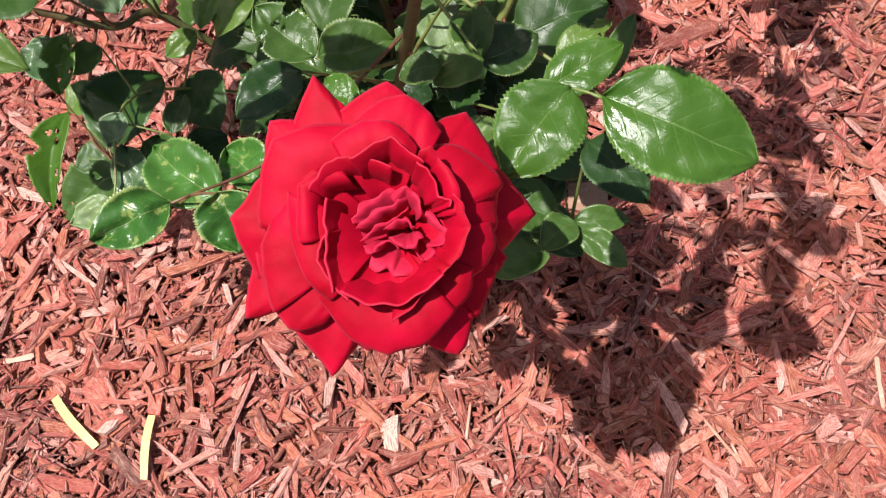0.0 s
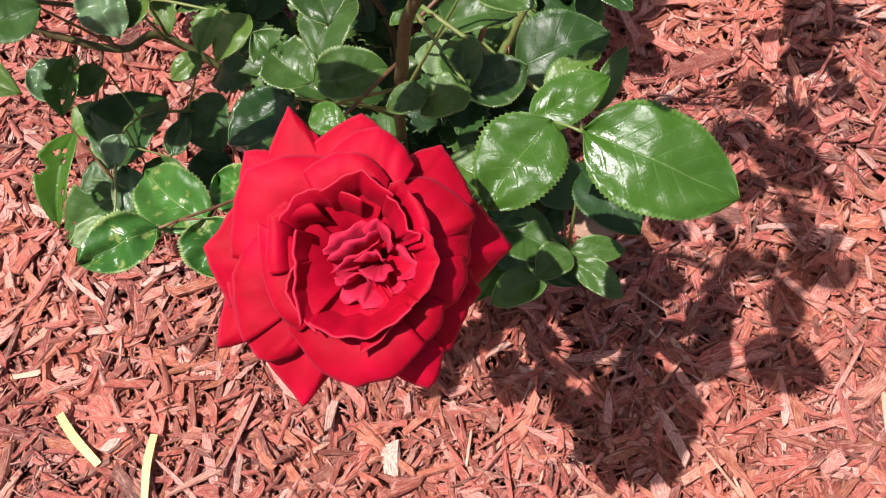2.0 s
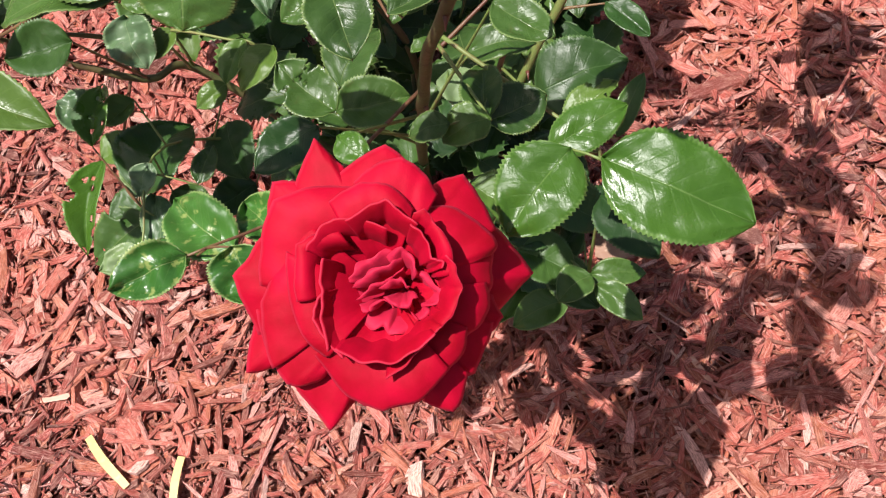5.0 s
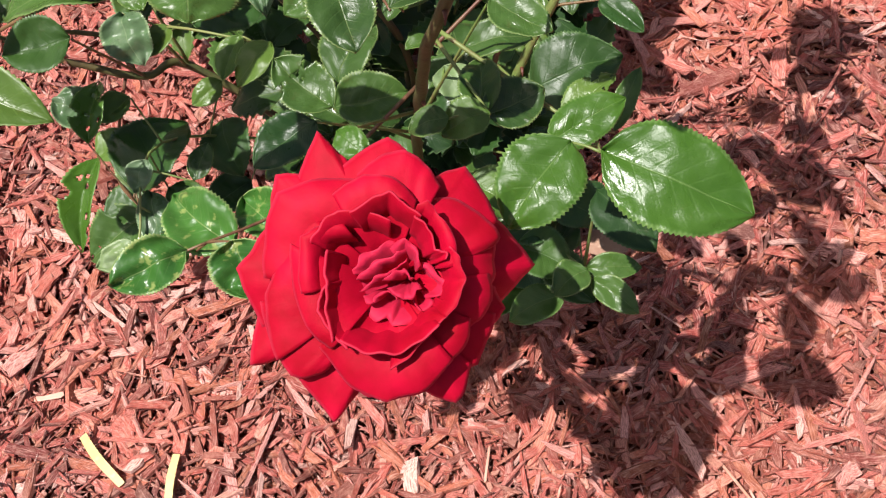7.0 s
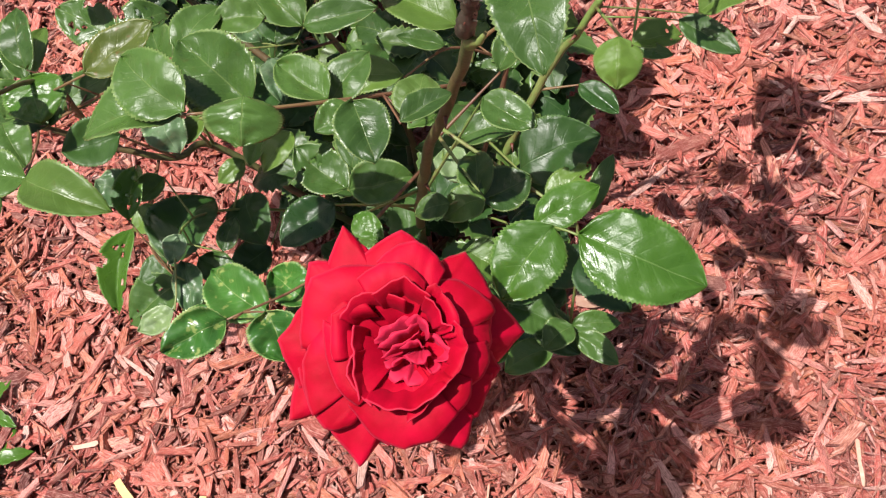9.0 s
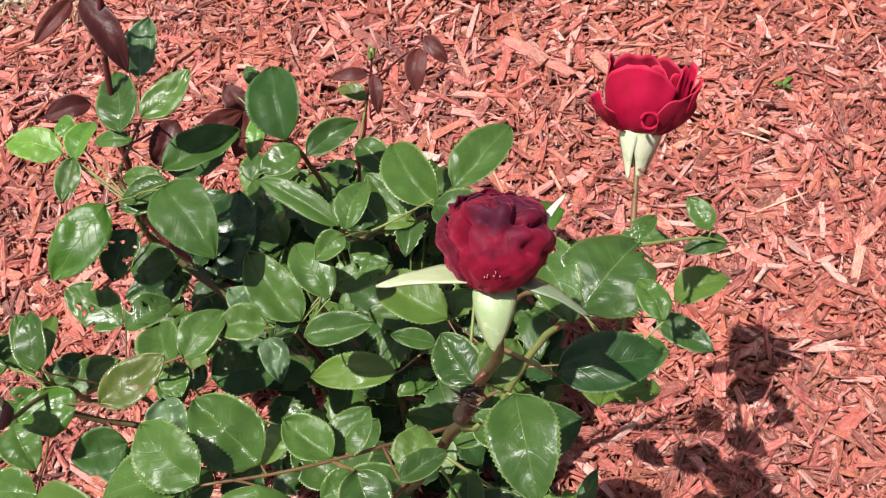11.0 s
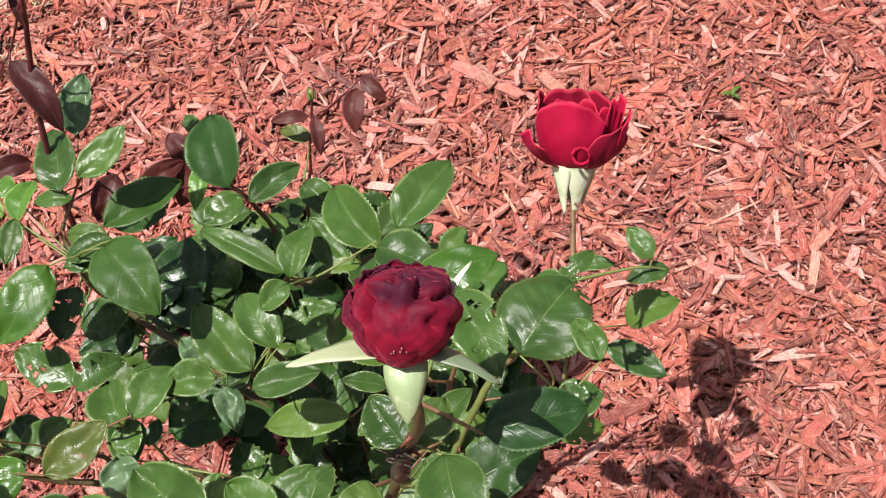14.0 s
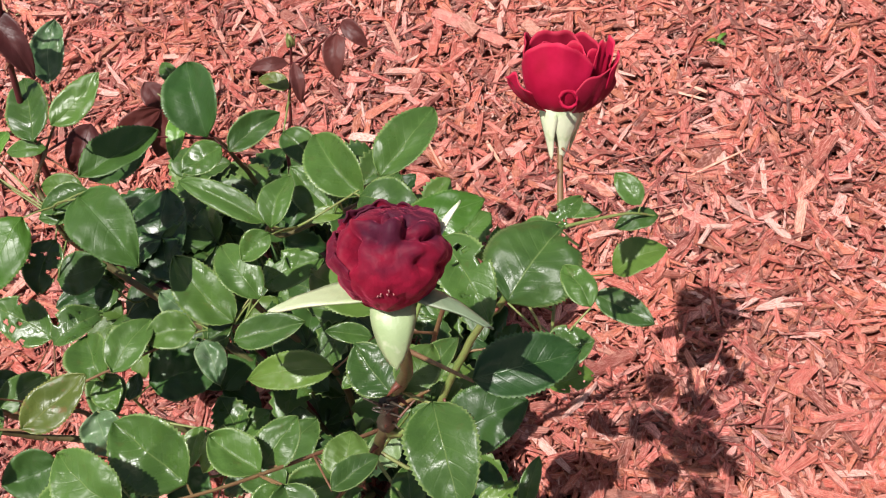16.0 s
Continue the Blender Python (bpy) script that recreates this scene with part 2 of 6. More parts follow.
# ---- building blocks ----
def link_mesh(name, verts, faces, material, parent=None, label="", uvs=None, smooth=True):
    me = bpy.data.meshes.new(name)
    me.from_pydata([tuple(map(float, p)) for p in verts], [], faces)
    if uvs is not None:
        layer = me.uv_layers.new(name="uv")
        idx = np.empty(len(me.loops), dtype=np.int32)
        me.loops.foreach_get("vertex_index", idx)
        layer.data.foreach_set("uv", np.asarray(uvs, dtype=np.float32)[idx].ravel())
    if smooth:
        me.shade_smooth()
    me.materials.append(material)
    ob = new(name, me)
    if parent is not None:
        ob.parent = parent
    if label:
        tagged(ob, label)
    return ob


def thin(points, thickness, skip=None):
    """A closed thin sheet from a grid of points (rows along, columns across): verts, faces, uvs."""
    P = np.asarray(points, dtype=float)
    nv, nu, _ = P.shape
    dv = np.gradient(P, axis=0)
    du = np.gradient(P, axis=1)
    N = np.cross(du, dv)
    N /= np.maximum(np.linalg.norm(N, axis=2, keepdims=True), 1e-9)
    top, low = P + N * thickness / 2, P - N * thickness / 2
    verts = np.concatenate([top.reshape(-1, 3), low.reshape(-1, 3)])
    g = np.stack(np.meshgrid(np.linspace(0, 1, nu), np.linspace(0, 1, nv)), axis=-1).reshape(-1, 2)
    uvs = np.concatenate([g, g])
    k = nv * nu
    keep = np.ones((nv - 1, nu - 1), bool)
    if skip is not None:
        keep &= ~skip
    faces = []
    for j in range(nv - 1):
        for i in range(nu - 1):
            if not keep[j, i]:
                continue
            a, b, c, d = j * nu + i, j * nu + i + 1, (j + 1) * nu + i + 1, (j + 1) * nu + i
            faces += [(a, b, c, d), (d + k, c + k, b + k, a + k)]
            if j == 0 or not keep[j - 1, i]:
                faces.append((b, a, a + k, b + k))
            if j == nv - 2 or not keep[j + 1, i]:
                faces.append((d, c, c + k, d + k))
            if i == 0 or not keep[j, i - 1]:
                faces.append((a, d, d + k, a + k))
            if i == nu - 2 or not keep[j, i + 1]:
                faces.append((c, b, b + k, c + k))
    return verts, faces, uvs


def smooth_line(points, steps=7):
    """Catmull-Rom points through the given ones."""
    p = [Vector(q) for q in points]
    if len(p) < 3:
        return [p[0].lerp(p[-1], i / steps) for i in range(steps + 1)]
    p = [p[0] * 2 - p[1], *p, p[-1] * 2 - p[-2]]
    out = []
    for a, b, c, d in zip(p, p[1:], p[2:], p[3:]):
        for i in range(steps):
            t = i / steps
            out.append(0.5 * ((2 * b) + (c - a) * t + (2 * a - 5 * b + 4 * c - d) * t * t + (3 * b - a - 3 * c + d) * t ** 3))
    out.append(p[-2])
    return out


def tube(line, r0, r1, sides=8, wobble=0.0, rng=random):
    """Verts and faces of a tapered round rod along a line, closed at both ends."""
    verts, faces = [], []
    n = len(line)
    up = Vector((0.31, 0.77, 0.55))
    for i, p in enumerate(line):
        d = (line[min(i + 1, n - 1)] - line[max(i - 1, 0)]).normalized()
        a = d.cross(up).normalized()
        b = d.cross(a)
        r = (r0 + (r1 - r0) * i / (n - 1)) * (1 + wobble * rng.uniform(-1, 1))
        for s in range(sides):
            w = 2 * math.pi * s / sides
            verts.append(p + (a * math.cos(w) + b * math.sin(w)) * r)
    for i in range(n - 1):
        for s in range(sides):
            q = (s + 1) % sides
            faces.append((i * sides + s, i * sides + q, (i + 1) * sides + q, (i + 1) * sides + s))
    faces.append(tuple(range(sides))[::-1])
    faces.append(tuple((n - 1) * sides + s for s in range(sides)))
    return verts, faces


def merged(*pieces):
    verts, faces = [], []
    for v, f in pieces:
        k = len(verts)
        verts += list(v)
        faces += [tuple(i + k for i in q) for q in f]
    return verts, faces


# ---- ground ----
def ground_sheet():
    near = list(np.arange(-0.9, 1.3, 0.02))
    xs = [-3000, -300, -30, -6, -2.5, -1.4] + near + [1.5, 2.5, 6, 30, 300, 3000]
    ys = [-3000, -300, -30, -6, -2.5, -1.4] + [y + 0.75 for y in near] + [2.2, 2.8, 6, 30, 300, 3000]
    verts = []
    for y in ys:
        for x in xs:
            z = -0.006
            if abs(x) < 1.3 and abs(y - 0.9) < 1.3:
                z += 0.006 * noise.noise((x * 4, y * 4, 1)) + 0.004 * noise.noise((x * 14, y * 14, 4))
            verts.append((x, y, z))
    n = len(xs)
    faces = [(j * n + i, j * n + i + 1, (j + 1) * n + i + 1, (j + 1) * n + i) for j in range(len(ys) - 1) for i in range(n - 1)]
    ob = link_mesh("ground", verts, faces, GROUND)
    return tagged(ob, "bare tan soil under a bed of red dyed wood mulch", "ground", kind="structure")


ground = ground_sheet()

# ---- the rose bush ----
bush = tagged(new("rose_bush"), "green rose bush with three dark red blooms in red mulch", "rose bush")
bush.location = (0.165, 0.705, 0)
ROOT = Vector(bush.location)
rng = random.Random(11)


def bush_part(name, verts, faces, material, parent=None, label="", uvs=None):
    """A part of the bush; verts are given in the world."""
    own = [Vector(p) - ROOT for p in verts]
    ob = link_mesh(name, own, faces, material, bush if parent is None else parent, label, uvs)
    return ob


CANES = {"main": (0.0034, 0.0021, BARK), "right_cane": (0.0019, 0.0014, RED_STEM), "green_cane": (0.0030, 0.0022, GREEN_STEM), "left_low": (0.0030, 0.0018, BARK), "left_fork": (0.0020, 0.0012, BARK), "left_up": (0.0030, 0.0016, BARK), "shoot": (0.0028, 0.0017, MAROON_STEM), "centre": (0.0028, 0.0012, BARK), "top_cane": (0.0028, 0.0014, BARK), "top_sprig": (0.0018, 0.0009, MAROON_STEM), "root": (0.0024, 0.0010, BARK)}


def cane(kind, *points):
    r0, r1, material = CANES[kind]
    line = smooth_line(points, 8)
    for i in range(1, len(line) - 1):
        line[i] = line[i] + Vector(noise.noise_vector(line[i] * 40)) * 0.0012
    ob = bush_part("cane", *tube(line, r0, r1, 10, 0.05, rng), material)
    # thorns
    for k in range(max(2, len(line) // 9)):
        i = rng.randrange(2, len(line) - 2)
        d = (line[i + 1] - line[i - 1]).normalized()
        o = d.orthogonal().normalized()
        o.rotate(Matrix.Rotation(rng.uniform(0, 6.28), 3, d))
        r = r0 + (r1 - r0) * i / len(line)
        a = line[i] + o * r * 0.6
        bend = [a, a + o * 0.003 - d * 0.0006, a + o * 0.0062 - d * 0.0024]
        bush_part("thorn", *tube(bend, 0.0016, 0.0002, 6), THORN, ob)
    return ob


def stalk(start, *bases):
    """The stalk of one compound leaf, from its cane past the feet of its leaflets."""
    pts = [Vector(start)]
    far = max(bases, key=lambda b: (Vector(b) - pts[0]).length)
    a, b = pts[0], Vector(far)
    middle = a.lerp(b, 0.5)
    for q in bases:
        q = Vector(q)
        t = (q - a).dot(b - a) / max((b - a).length_squared, 1e-9)
        if 0.25 < t < 0.8:
            middle = middle.lerp(q, 0.5)
    line = smooth_line([a, middle, b], 6)
    pieces = [tube(line, 0.0011, 0.0006, 7)]
    for q in bases:
        q = Vector(q)
        near = min(line, key=lambda p: (p - q).length)
        if (near - q).length > 0.0015:
            pieces.append(tube(smooth_line([near, near.lerp(q, 0.5) + Vector((0, 0, 0.001)), q], 3), 0.0007, 0.0005, 6))
    young = a.y > 0.855 and a.z > 0.28
    return bush_part("leaf", *merged(*pieces), MAROON_STEM if young else rng.choice((GREEN_STEM, GREEN_STEM, RED_STEM)))


SHAPE = [0.0, 0.47, 0.71, 0.86, 0.95, 0.99, 1.0, 0.985, 0.95, 0.895, 0.815, 0.70, 0.545, 0.33, 0.03]


def leaf_grid(base, tip, width, normal, kind, rows=44, cols=15):
    b, t = Vector(base), Vector(tip)
    d = t - b
    length = d.length
    d.normalize()
    n = Vector(normal)
    n = (n - d * n.dot(d)).normalized()
    s = d.cross(n)
    fold = rng.uniform(0.08, 0.46) * (1.5 if rng.random() < 0.2 else 1.0)
    arch = rng.uniform(-0.03, 0.14)
    twist = rng.uniform(-0.22, 0.22)
    cup = rng.uniform(-0.10, 0.16)
    if kind == "f":
        fold, arch = -0.42, 0.16
    if kind == "k":
        fold, arch, twist, cup = 0.34, 0.14, 0.25, -0.45
    if kind == "c":
        fold, arch, twist = 0.75, 0.10, 0.5
    if kind == "m":
        fold, arch = 0.30, 0.14
    if kind == "b":
        fold, arch, twist, cup = 0.10, 0.07, 0.06, -0.10
    sway = rng.uniform(-0.05, 0.05)
    seed = rng.uniform(0, 90)
    out = []
    for j in range(rows + 1):
        v = j / rows
        f = v * (len(SHAPE) - 1)
        i0 = min(int(f), len(SHAPE) - 2)
        w = (SHAPE[i0] + (SHAPE[i0 + 1] - SHAPE[i0]) * (f - i0)) * width / 2
        w = max(w, 0.0004)
        # saw teeth
        tooth = 1.0 + 44 / rows * (0.046 if j % 2 else -0.028) * (0.3 if j < 3 or j > rows - 2 else 1)
        row = []
        for i in range(cols):
            u = -1 + 2 * i / (cols - 1)
            e = u * w * (tooth if abs(u) > 0.99 else 1.0)
            h = abs(e) * fold + cup * e * e / max(width, 1e-6) * 2
            h += arch * length * math.sin(math.pi * v) - arch * 0.9 * length * v * v
            crumple = 2.4 if kind in "sp" else 1.0
            h += crumple * 0.085 * width * noise.noise((u * 1.7 + seed, v * 3.8, seed)) + 0.018 * width * noise.noise((u * 4 + seed, v * 9, 2)) + 0.006 * width * math.cos(16 * math.pi * (v - abs(u) * 0.2)) * abs(u)
            q = b + d * (length * v) + s * (e * math.cos(twist * v) + sway * length * math.sin(math.pi * v)) + n * (h + e * math.sin(twist * (v - 0.4)))
            row.append(q)
        out.append(row)
    return np.array([[tuple(q) for q in r] for r in out])


def leaflet(parent, base, tip, width, normal, kind, label=""):
    g = leaf_grid(base, tip, width, normal, kind, 60 if width > 0.035 else 44)
    skip = None
    if kind in "hkc":
        # eaten holes and a gnawed edge
        nv, nu = g.shape[0] - 1, g.shape[1] - 1
        skip = np.zeros((nv, nu), bool)
        jj, ii = np.mgrid[0:nv, 0:nu]
        bites = [(rng.uniform(8, nv - 10), rng.uniform(1, nu - 2), rng.uniform(0.7, 1.9), rng.uniform(0.6, 1.2)) for _ in range(4)]
        bites += [(rng.uniform(10, nv - 8), side, rng.uniform(2.0, 4.5), rng.uniform(1.2, 3.0)) for side in (0, nu - 1)]
        bites.append((nv, nu / 2 + rng.uniform(-3, 3), rng.uniform(1, 5), 3))
        if kind == "k":
            bites = [(nv, nu * 0.35, 4, 4), (nv - 5, nu - 1, 4, 4.5), (nv - 12, nu - 2, 2, 2), (nv - 9, nu * 0.6, 1.5, 1.2)]
        for j, i, rj, ri in bites:
            skip |= ((jj - j) / rj) ** 2 + ((ii - i) / ri) ** 2 < 1
    verts, faces, uvs = thin(g, 0.00035, skip)
    return bush_part("leaflet", verts, faces, LEAF[kind], parent, label, uvs)


# canes, from the root upward
cane("main", (0.166, 0.701, 0.000), (0.186, 0.655, 0.186), (0.204, 0.622, 0.300), (0.219, 0.601, 0.385), (0.240, 0.598, 0.448), (0.249, 0.583, 0.500), (0.256, 0.582, 0.538), (0.269, 0.566, 0.605), (0.270, 0.574, 0.628))
cane("right_cane", (0.172, 0.706, 0.000), (0.216, 0.695, 0.131), (0.265, 0.736, 0.283), (0.289, 0.728, 0.337), (0.339, 0.717, 0.400))
cane("green_cane", (0.179, 0.710, 0.000), (0.221, 0.696, 0.117), (0.276, 0.731, 0.226), (0.299, 0.736, 0.267), (0.315, 0.743, 0.294))
cane("left_low", (0.155, 0.708, 0.000), (0.103, 0.701, 0.123), (0.044, 0.717, 0.197), (0.024, 0.699, 0.218), (-0.011, 0.697, 0.241), (-0.036, 0.696, 0.270), (-0.059, 0.692, 0.299))
cane("left_fork", (0.018, 0.701, 0.219), (0.009, 0.713, 0.240), (-0.018, 0.702, 0.270))
cane("left_up", (0.157, 0.719, 0.000), (0.124, 0.751, 0.152), (0.015, 0.829, 0.245), (0.017, 0.818, 0.301), (0.007, 0.840, 0.323), (0.012, 0.844, 0.337))
cane("shoot", (0.152, 0.725, 0.000), (0.106, 0.786, 0.154), (-0.000, 0.856, 0.219), (0.006, 0.866, 0.317), (0.015, 0.888, 0.388), (0.029, 0.907, 0.444), (0.056, 0.912, 0.520))
cane("centre", (0.162, 0.718, 0.000), (0.174, 0.744, 0.149), (0.130, 0.777, 0.250), (0.159, 0.793, 0.312), (0.169, 0.786, 0.312), (0.217, 0.807, 0.303))
cane("top_cane", (0.161, 0.724, 0.000), (0.163, 0.802, 0.138), (0.131, 0.886, 0.199), (0.120, 0.892, 0.256), (0.119, 0.879, 0.297))
cane("top_sprig", (0.163, 0.783, 0.109), (0.152, 0.896, 0.198), (0.165, 0.925, 0.254), (0.179, 0.940, 0.310))
cane("root", (0.167, 0.706, 0.000), (0.207, 0.656, 0.088), (0.279, 0.574, 0.137), (0.281, 0.563, 0.206))
RIGHT_END = (0.339, 0.717, 0.400)
LEFT_END = (-0.018, 0.702, 0.270)

# compound leaves: where the stalk leaves its cane, the feet of its leaflets; then each leaflet's foot, tip, width and facing
leaf = stalk((0.241, 0.610, 0.424), (0.219, 0.578, 0.448), (0.216, 0.571, 0.460), (0.184, 0.587, 0.455), (0.186, 0.582, 0.465), (0.198, 0.569, 0.482), (0.200, 0.569, 0.484), (0.154, 0.579, 0.472), (0.166, 0.553, 0.520), (0.129, 0.567, 0.487), (0.134, 0.563, 0.496))
leaflet(leaf, (0.219, 0.578, 0.449), (0.225, 0.601, 0.451), 0.022, (0.00, -0.07, 1.00), "g")
leaflet(leaf, (0.216, 0.571, 0.462), (0.238, 0.584, 0.460), 0.014, (0.07, 0.01, 1.00), "g")
leaflet(leaf, (0.184, 0.587, 0.456), (0.202, 0.607, 0.464), 0.021, (-0.20, -0.18, 0.96), "g")
leaflet(leaf, (0.186, 0.582, 0.467), (0.163, 0.601, 0.469), 0.021, (0.09, -0.00, 1.00), "g")
leaflet(leaf, (0.198, 0.569, 0.483), (0.184, 0.558, 0.482), 0.014, (0.13, -0.29, 0.95), "g")
leaflet(leaf, (0.200, 0.569, 0.486), (0.209, 0.541, 0.482), 0.023, (0.14, -0.09, 0.99), "g")
leaflet(leaf, (0.154, 0.579, 0.473), (0.123, 0.609, 0.482), 0.033, (0.00, -0.26, 0.96), "g")
leaflet(leaf, (0.166, 0.553, 0.522), (0.164, 0.535, 0.517), 0.030, (0.16, -0.25, 0.95), "f")
leaflet(leaf, (0.129, 0.567, 0.489), (0.085, 0.564, 0.487), 0.024, (-0.05, 0.01, 1.00), "g")
leaflet(leaf, (0.134, 0.563, 0.498), (0.105, 0.591, 0.501), 0.028, (-0.15, -0.27, 0.95), "g")
leaf = stalk((0.223, 0.618, 0.370), (0.276, 0.568, 0.368), (0.268, 0.555, 0.378), (0.297, 0.583, 0.331), (0.277, 0.540, 0.410), (0.288, 0.534, 0.412))
leaflet(leaf, (0.276, 0.568, 0.369), (0.297, 0.588, 0.375), 0.018, (-0.27, 0.00, 0.96), "h")
leaflet(leaf, (0.268, 0.555, 0.380), (0.300, 0.571, 0.386), 0.020, (-0.04, -0.27, 0.96), "b")
leaflet(leaf, (0.297, 0.583, 0.333), (0.310, 0.610, 0.342), 0.011, (-0.20, -0.24, 0.95), "g")
leaflet(leaf, (0.277, 0.540, 0.411), (0.252, 0.509, 0.405), 0.033, (0.04, -0.25, 0.97), "b")
leaflet(leaf, (0.288, 0.534, 0.414), (0.342, 0.508, 0.407), 0.040, (-0.00, -0.24, 0.97), "b")
leaf = stalk((0.220, 0.620, 0.360), (0.241, 0.579, 0.361), (0.241, 0.578, 0.364), (0.227, 0.572, 0.375), (0.244, 0.575, 0.371))
leaflet(leaf, (0.241, 0.579, 0.363), (0.239, 0.609, 0.362), 0.019, (-0.14, 0.03, 0.99), "g")
leaflet(leaf, (0.241, 0.578, 0.365), (0.267, 0.590, 0.362), 0.025, (0.12, 0.00, 0.99), "g")
leaflet(leaf, (0.227, 0.572, 0.376), (0.209, 0.569, 0.374), 0.015, (-0.16, 0.04, 0.99), "g")
leaflet(leaf, (0.244, 0.575, 0.373), (0.223, 0.567, 0.371), 0.019, (-0.04, -0.07, 1.00), "g")
leaf = stalk((0.281, 0.565, 0.193), (0.270, 0.558, 0.183), (0.267, 0.573, 0.204), (0.282, 0.560, 0.216), (0.280, 0.596, 0.180), (0.285, 0.552, 0.222), (0.283, 0.556, 0.226), (0.261, 0.580, 0.220))
leaflet(leaf, (0.270, 0.558, 0.184), (0.237, 0.547, 0.174), 0.021, (-0.21, -0.27, 0.94), "g")
leaflet(leaf, (0.267, 0.573, 0.206), (0.277, 0.595, 0.208), 0.018, (0.03, -0.15, 0.99), "d")
leaflet(leaf, (0.282, 0.560, 0.218), (0.312, 0.560, 0.217), 0.015, (0.04, -0.20, 0.98), "g")
leaflet(leaf, (0.280, 0.596, 0.182), (0.265, 0.586, 0.177), 0.016, (-0.28, -0.07, 0.96), "g")
leaflet(leaf, (0.285, 0.552, 0.224), (0.308, 0.532, 0.223), 0.016, (-0.16, -0.24, 0.96), "g")
leaflet(leaf, (0.283, 0.556, 0.228), (0.265, 0.543, 0.228), 0.020, (-0.02, 0.05, 1.00), "g")
leaflet(leaf, (0.261, 0.580, 0.222), (0.250, 0.591, 0.222), 0.017, (-0.14, -0.21, 0.97), "d")
leaf = stalk((0.281, 0.563, 0.206), (0.289, 0.575, 0.285))
leaflet(leaf, (0.289, 0.575, 0.287), (0.314, 0.542, 0.288), 0.027, (-0.19, -0.10, 0.98), "d")
leaf = stalk((0.206, 0.623, 0.317), (0.146, 0.544, 0.324), (0.126, 0.535, 0.334), (0.134, 0.525, 0.367), (0.101, 0.533, 0.328), (0.110, 0.527, 0.355))
leaflet(leaf, (0.146, 0.544, 0.326), (0.124, 0.565, 0.327), 0.024, (0.09, 0.02, 1.00), "s")
leaflet(leaf, (0.126, 0.535, 0.335), (0.093, 0.564, 0.337), 0.029, (-0.06, -0.12, 0.99), "s")
leaflet(leaf, (0.134, 0.525, 0.368), (0.142, 0.501, 0.361), 0.026, (0.08, -0.26, 0.96), "s")
leaflet(leaf, (0.101, 0.533, 0.329), (0.077, 0.545, 0.325), 0.015, (-0.16, 0.01, 0.99), "s")
leaflet(leaf, (0.110, 0.527, 0.356), (0.078, 0.511, 0.359), 0.024, (0.20, -0.27, 0.94), "s")
leaf = stalk((0.015, 0.699, 0.224), (0.007, 0.662, 0.236), (-0.010, 0.657, 0.195), (0.009, 0.638, 0.250), (0.016, 0.634, 0.195), (0.021, 0.627, 0.206), (0.015, 0.637, 0.168), (-0.028, 0.678, 0.154), (0.039, 0.616, 0.228), (0.029, 0.612, 0.208))
leaflet(leaf, (0.007, 0.662, 0.238), (-0.020, 0.672, 0.242), 0.027, (0.16, -0.00, 0.99), "p")
leaflet(leaf, (-0.010, 0.657, 0.196), (0.011, 0.671, 0.199), 0.022, (-0.12, -0.04, 0.99), "g")
leaflet(leaf, (0.009, 0.638, 0.251), (0.011, 0.678, 0.253), 0.021, (0.05, -0.04, 1.00), "c")
leaflet(leaf, (0.016, 0.634, 0.196), (0.010, 0.659, 0.196), 0.020, (0.20, 0.04, 0.98), "p")
leaflet(leaf, (0.021, 0.627, 0.207), (0.048, 0.672, 0.211), 0.050, (-0.09, -0.04, 1.00), "d")
leaflet(leaf, (0.015, 0.637, 0.170), (-0.015, 0.629, 0.168), 0.030, (-0.09, 0.06, 0.99), "d")
leaflet(leaf, (-0.028, 0.678, 0.156), (-0.040, 0.617, 0.144), 0.025, (-0.01, -0.18, 0.98), "c")
leaflet(leaf, (0.039, 0.616, 0.230), (0.047, 0.579, 0.227), 0.020, (-0.02, -0.09, 1.00), "p")
leaflet(leaf, (0.029, 0.612, 0.209), (-0.007, 0.589, 0.197), 0.033, (-0.15, -0.28, 0.95), "h")
leaf = stalk((-0.059, 0.692, 0.299), (-0.027, 0.655, 0.351), (-0.008, 0.656, 0.341), (-0.003, 0.656, 0.344), (-0.014, 0.601, 0.363), (0.009, 0.599, 0.385), (0.010, 0.600, 0.385))
leaflet(leaf, (-0.027, 0.655, 0.352), (-0.011, 0.628, 0.351), 0.026, (0.12, 0.01, 0.99), "g")
leaflet(leaf, (-0.008, 0.656, 0.342), (0.002, 0.682, 0.347), 0.019, (0.08, -0.24, 0.97), "g")
leaflet(leaf, (-0.003, 0.656, 0.345), (-0.036, 0.670, 0.345), 0.027, (0.01, 0.01, 1.00), "g")
leaflet(leaf, (-0.014, 0.601, 0.365), (-0.030, 0.594, 0.363), 0.019, (0.01, -0.26, 0.97), "g")
leaflet(leaf, (0.009, 0.599, 0.386), (0.058, 0.576, 0.393), 0.027, (-0.12, 0.04, 0.99), "g")
leaflet(leaf, (0.010, 0.600, 0.386), (-0.021, 0.605, 0.385), 0.026, (-0.08, -0.20, 0.98), "g")
leaf = stalk((-0.043, 0.695, 0.278), (-0.036, 0.713, 0.310), (0.004, 0.751, 0.281), (0.020, 0.730, 0.315), (-0.015, 0.687, 0.355), (0.050, 0.707, 0.307), (0.055, 0.698, 0.322), (0.073, 0.689, 0.352), (0.123, 0.709, 0.352))
leaflet(leaf, (-0.036, 0.713, 0.312), (-0.029, 0.745, 0.316), 0.015, (0.25, -0.16, 0.95), "g")
leaflet(leaf, (0.004, 0.751, 0.282), (-0.038, 0.779, 0.287), 0.031, (-0.11, -0.32, 0.94), "h")
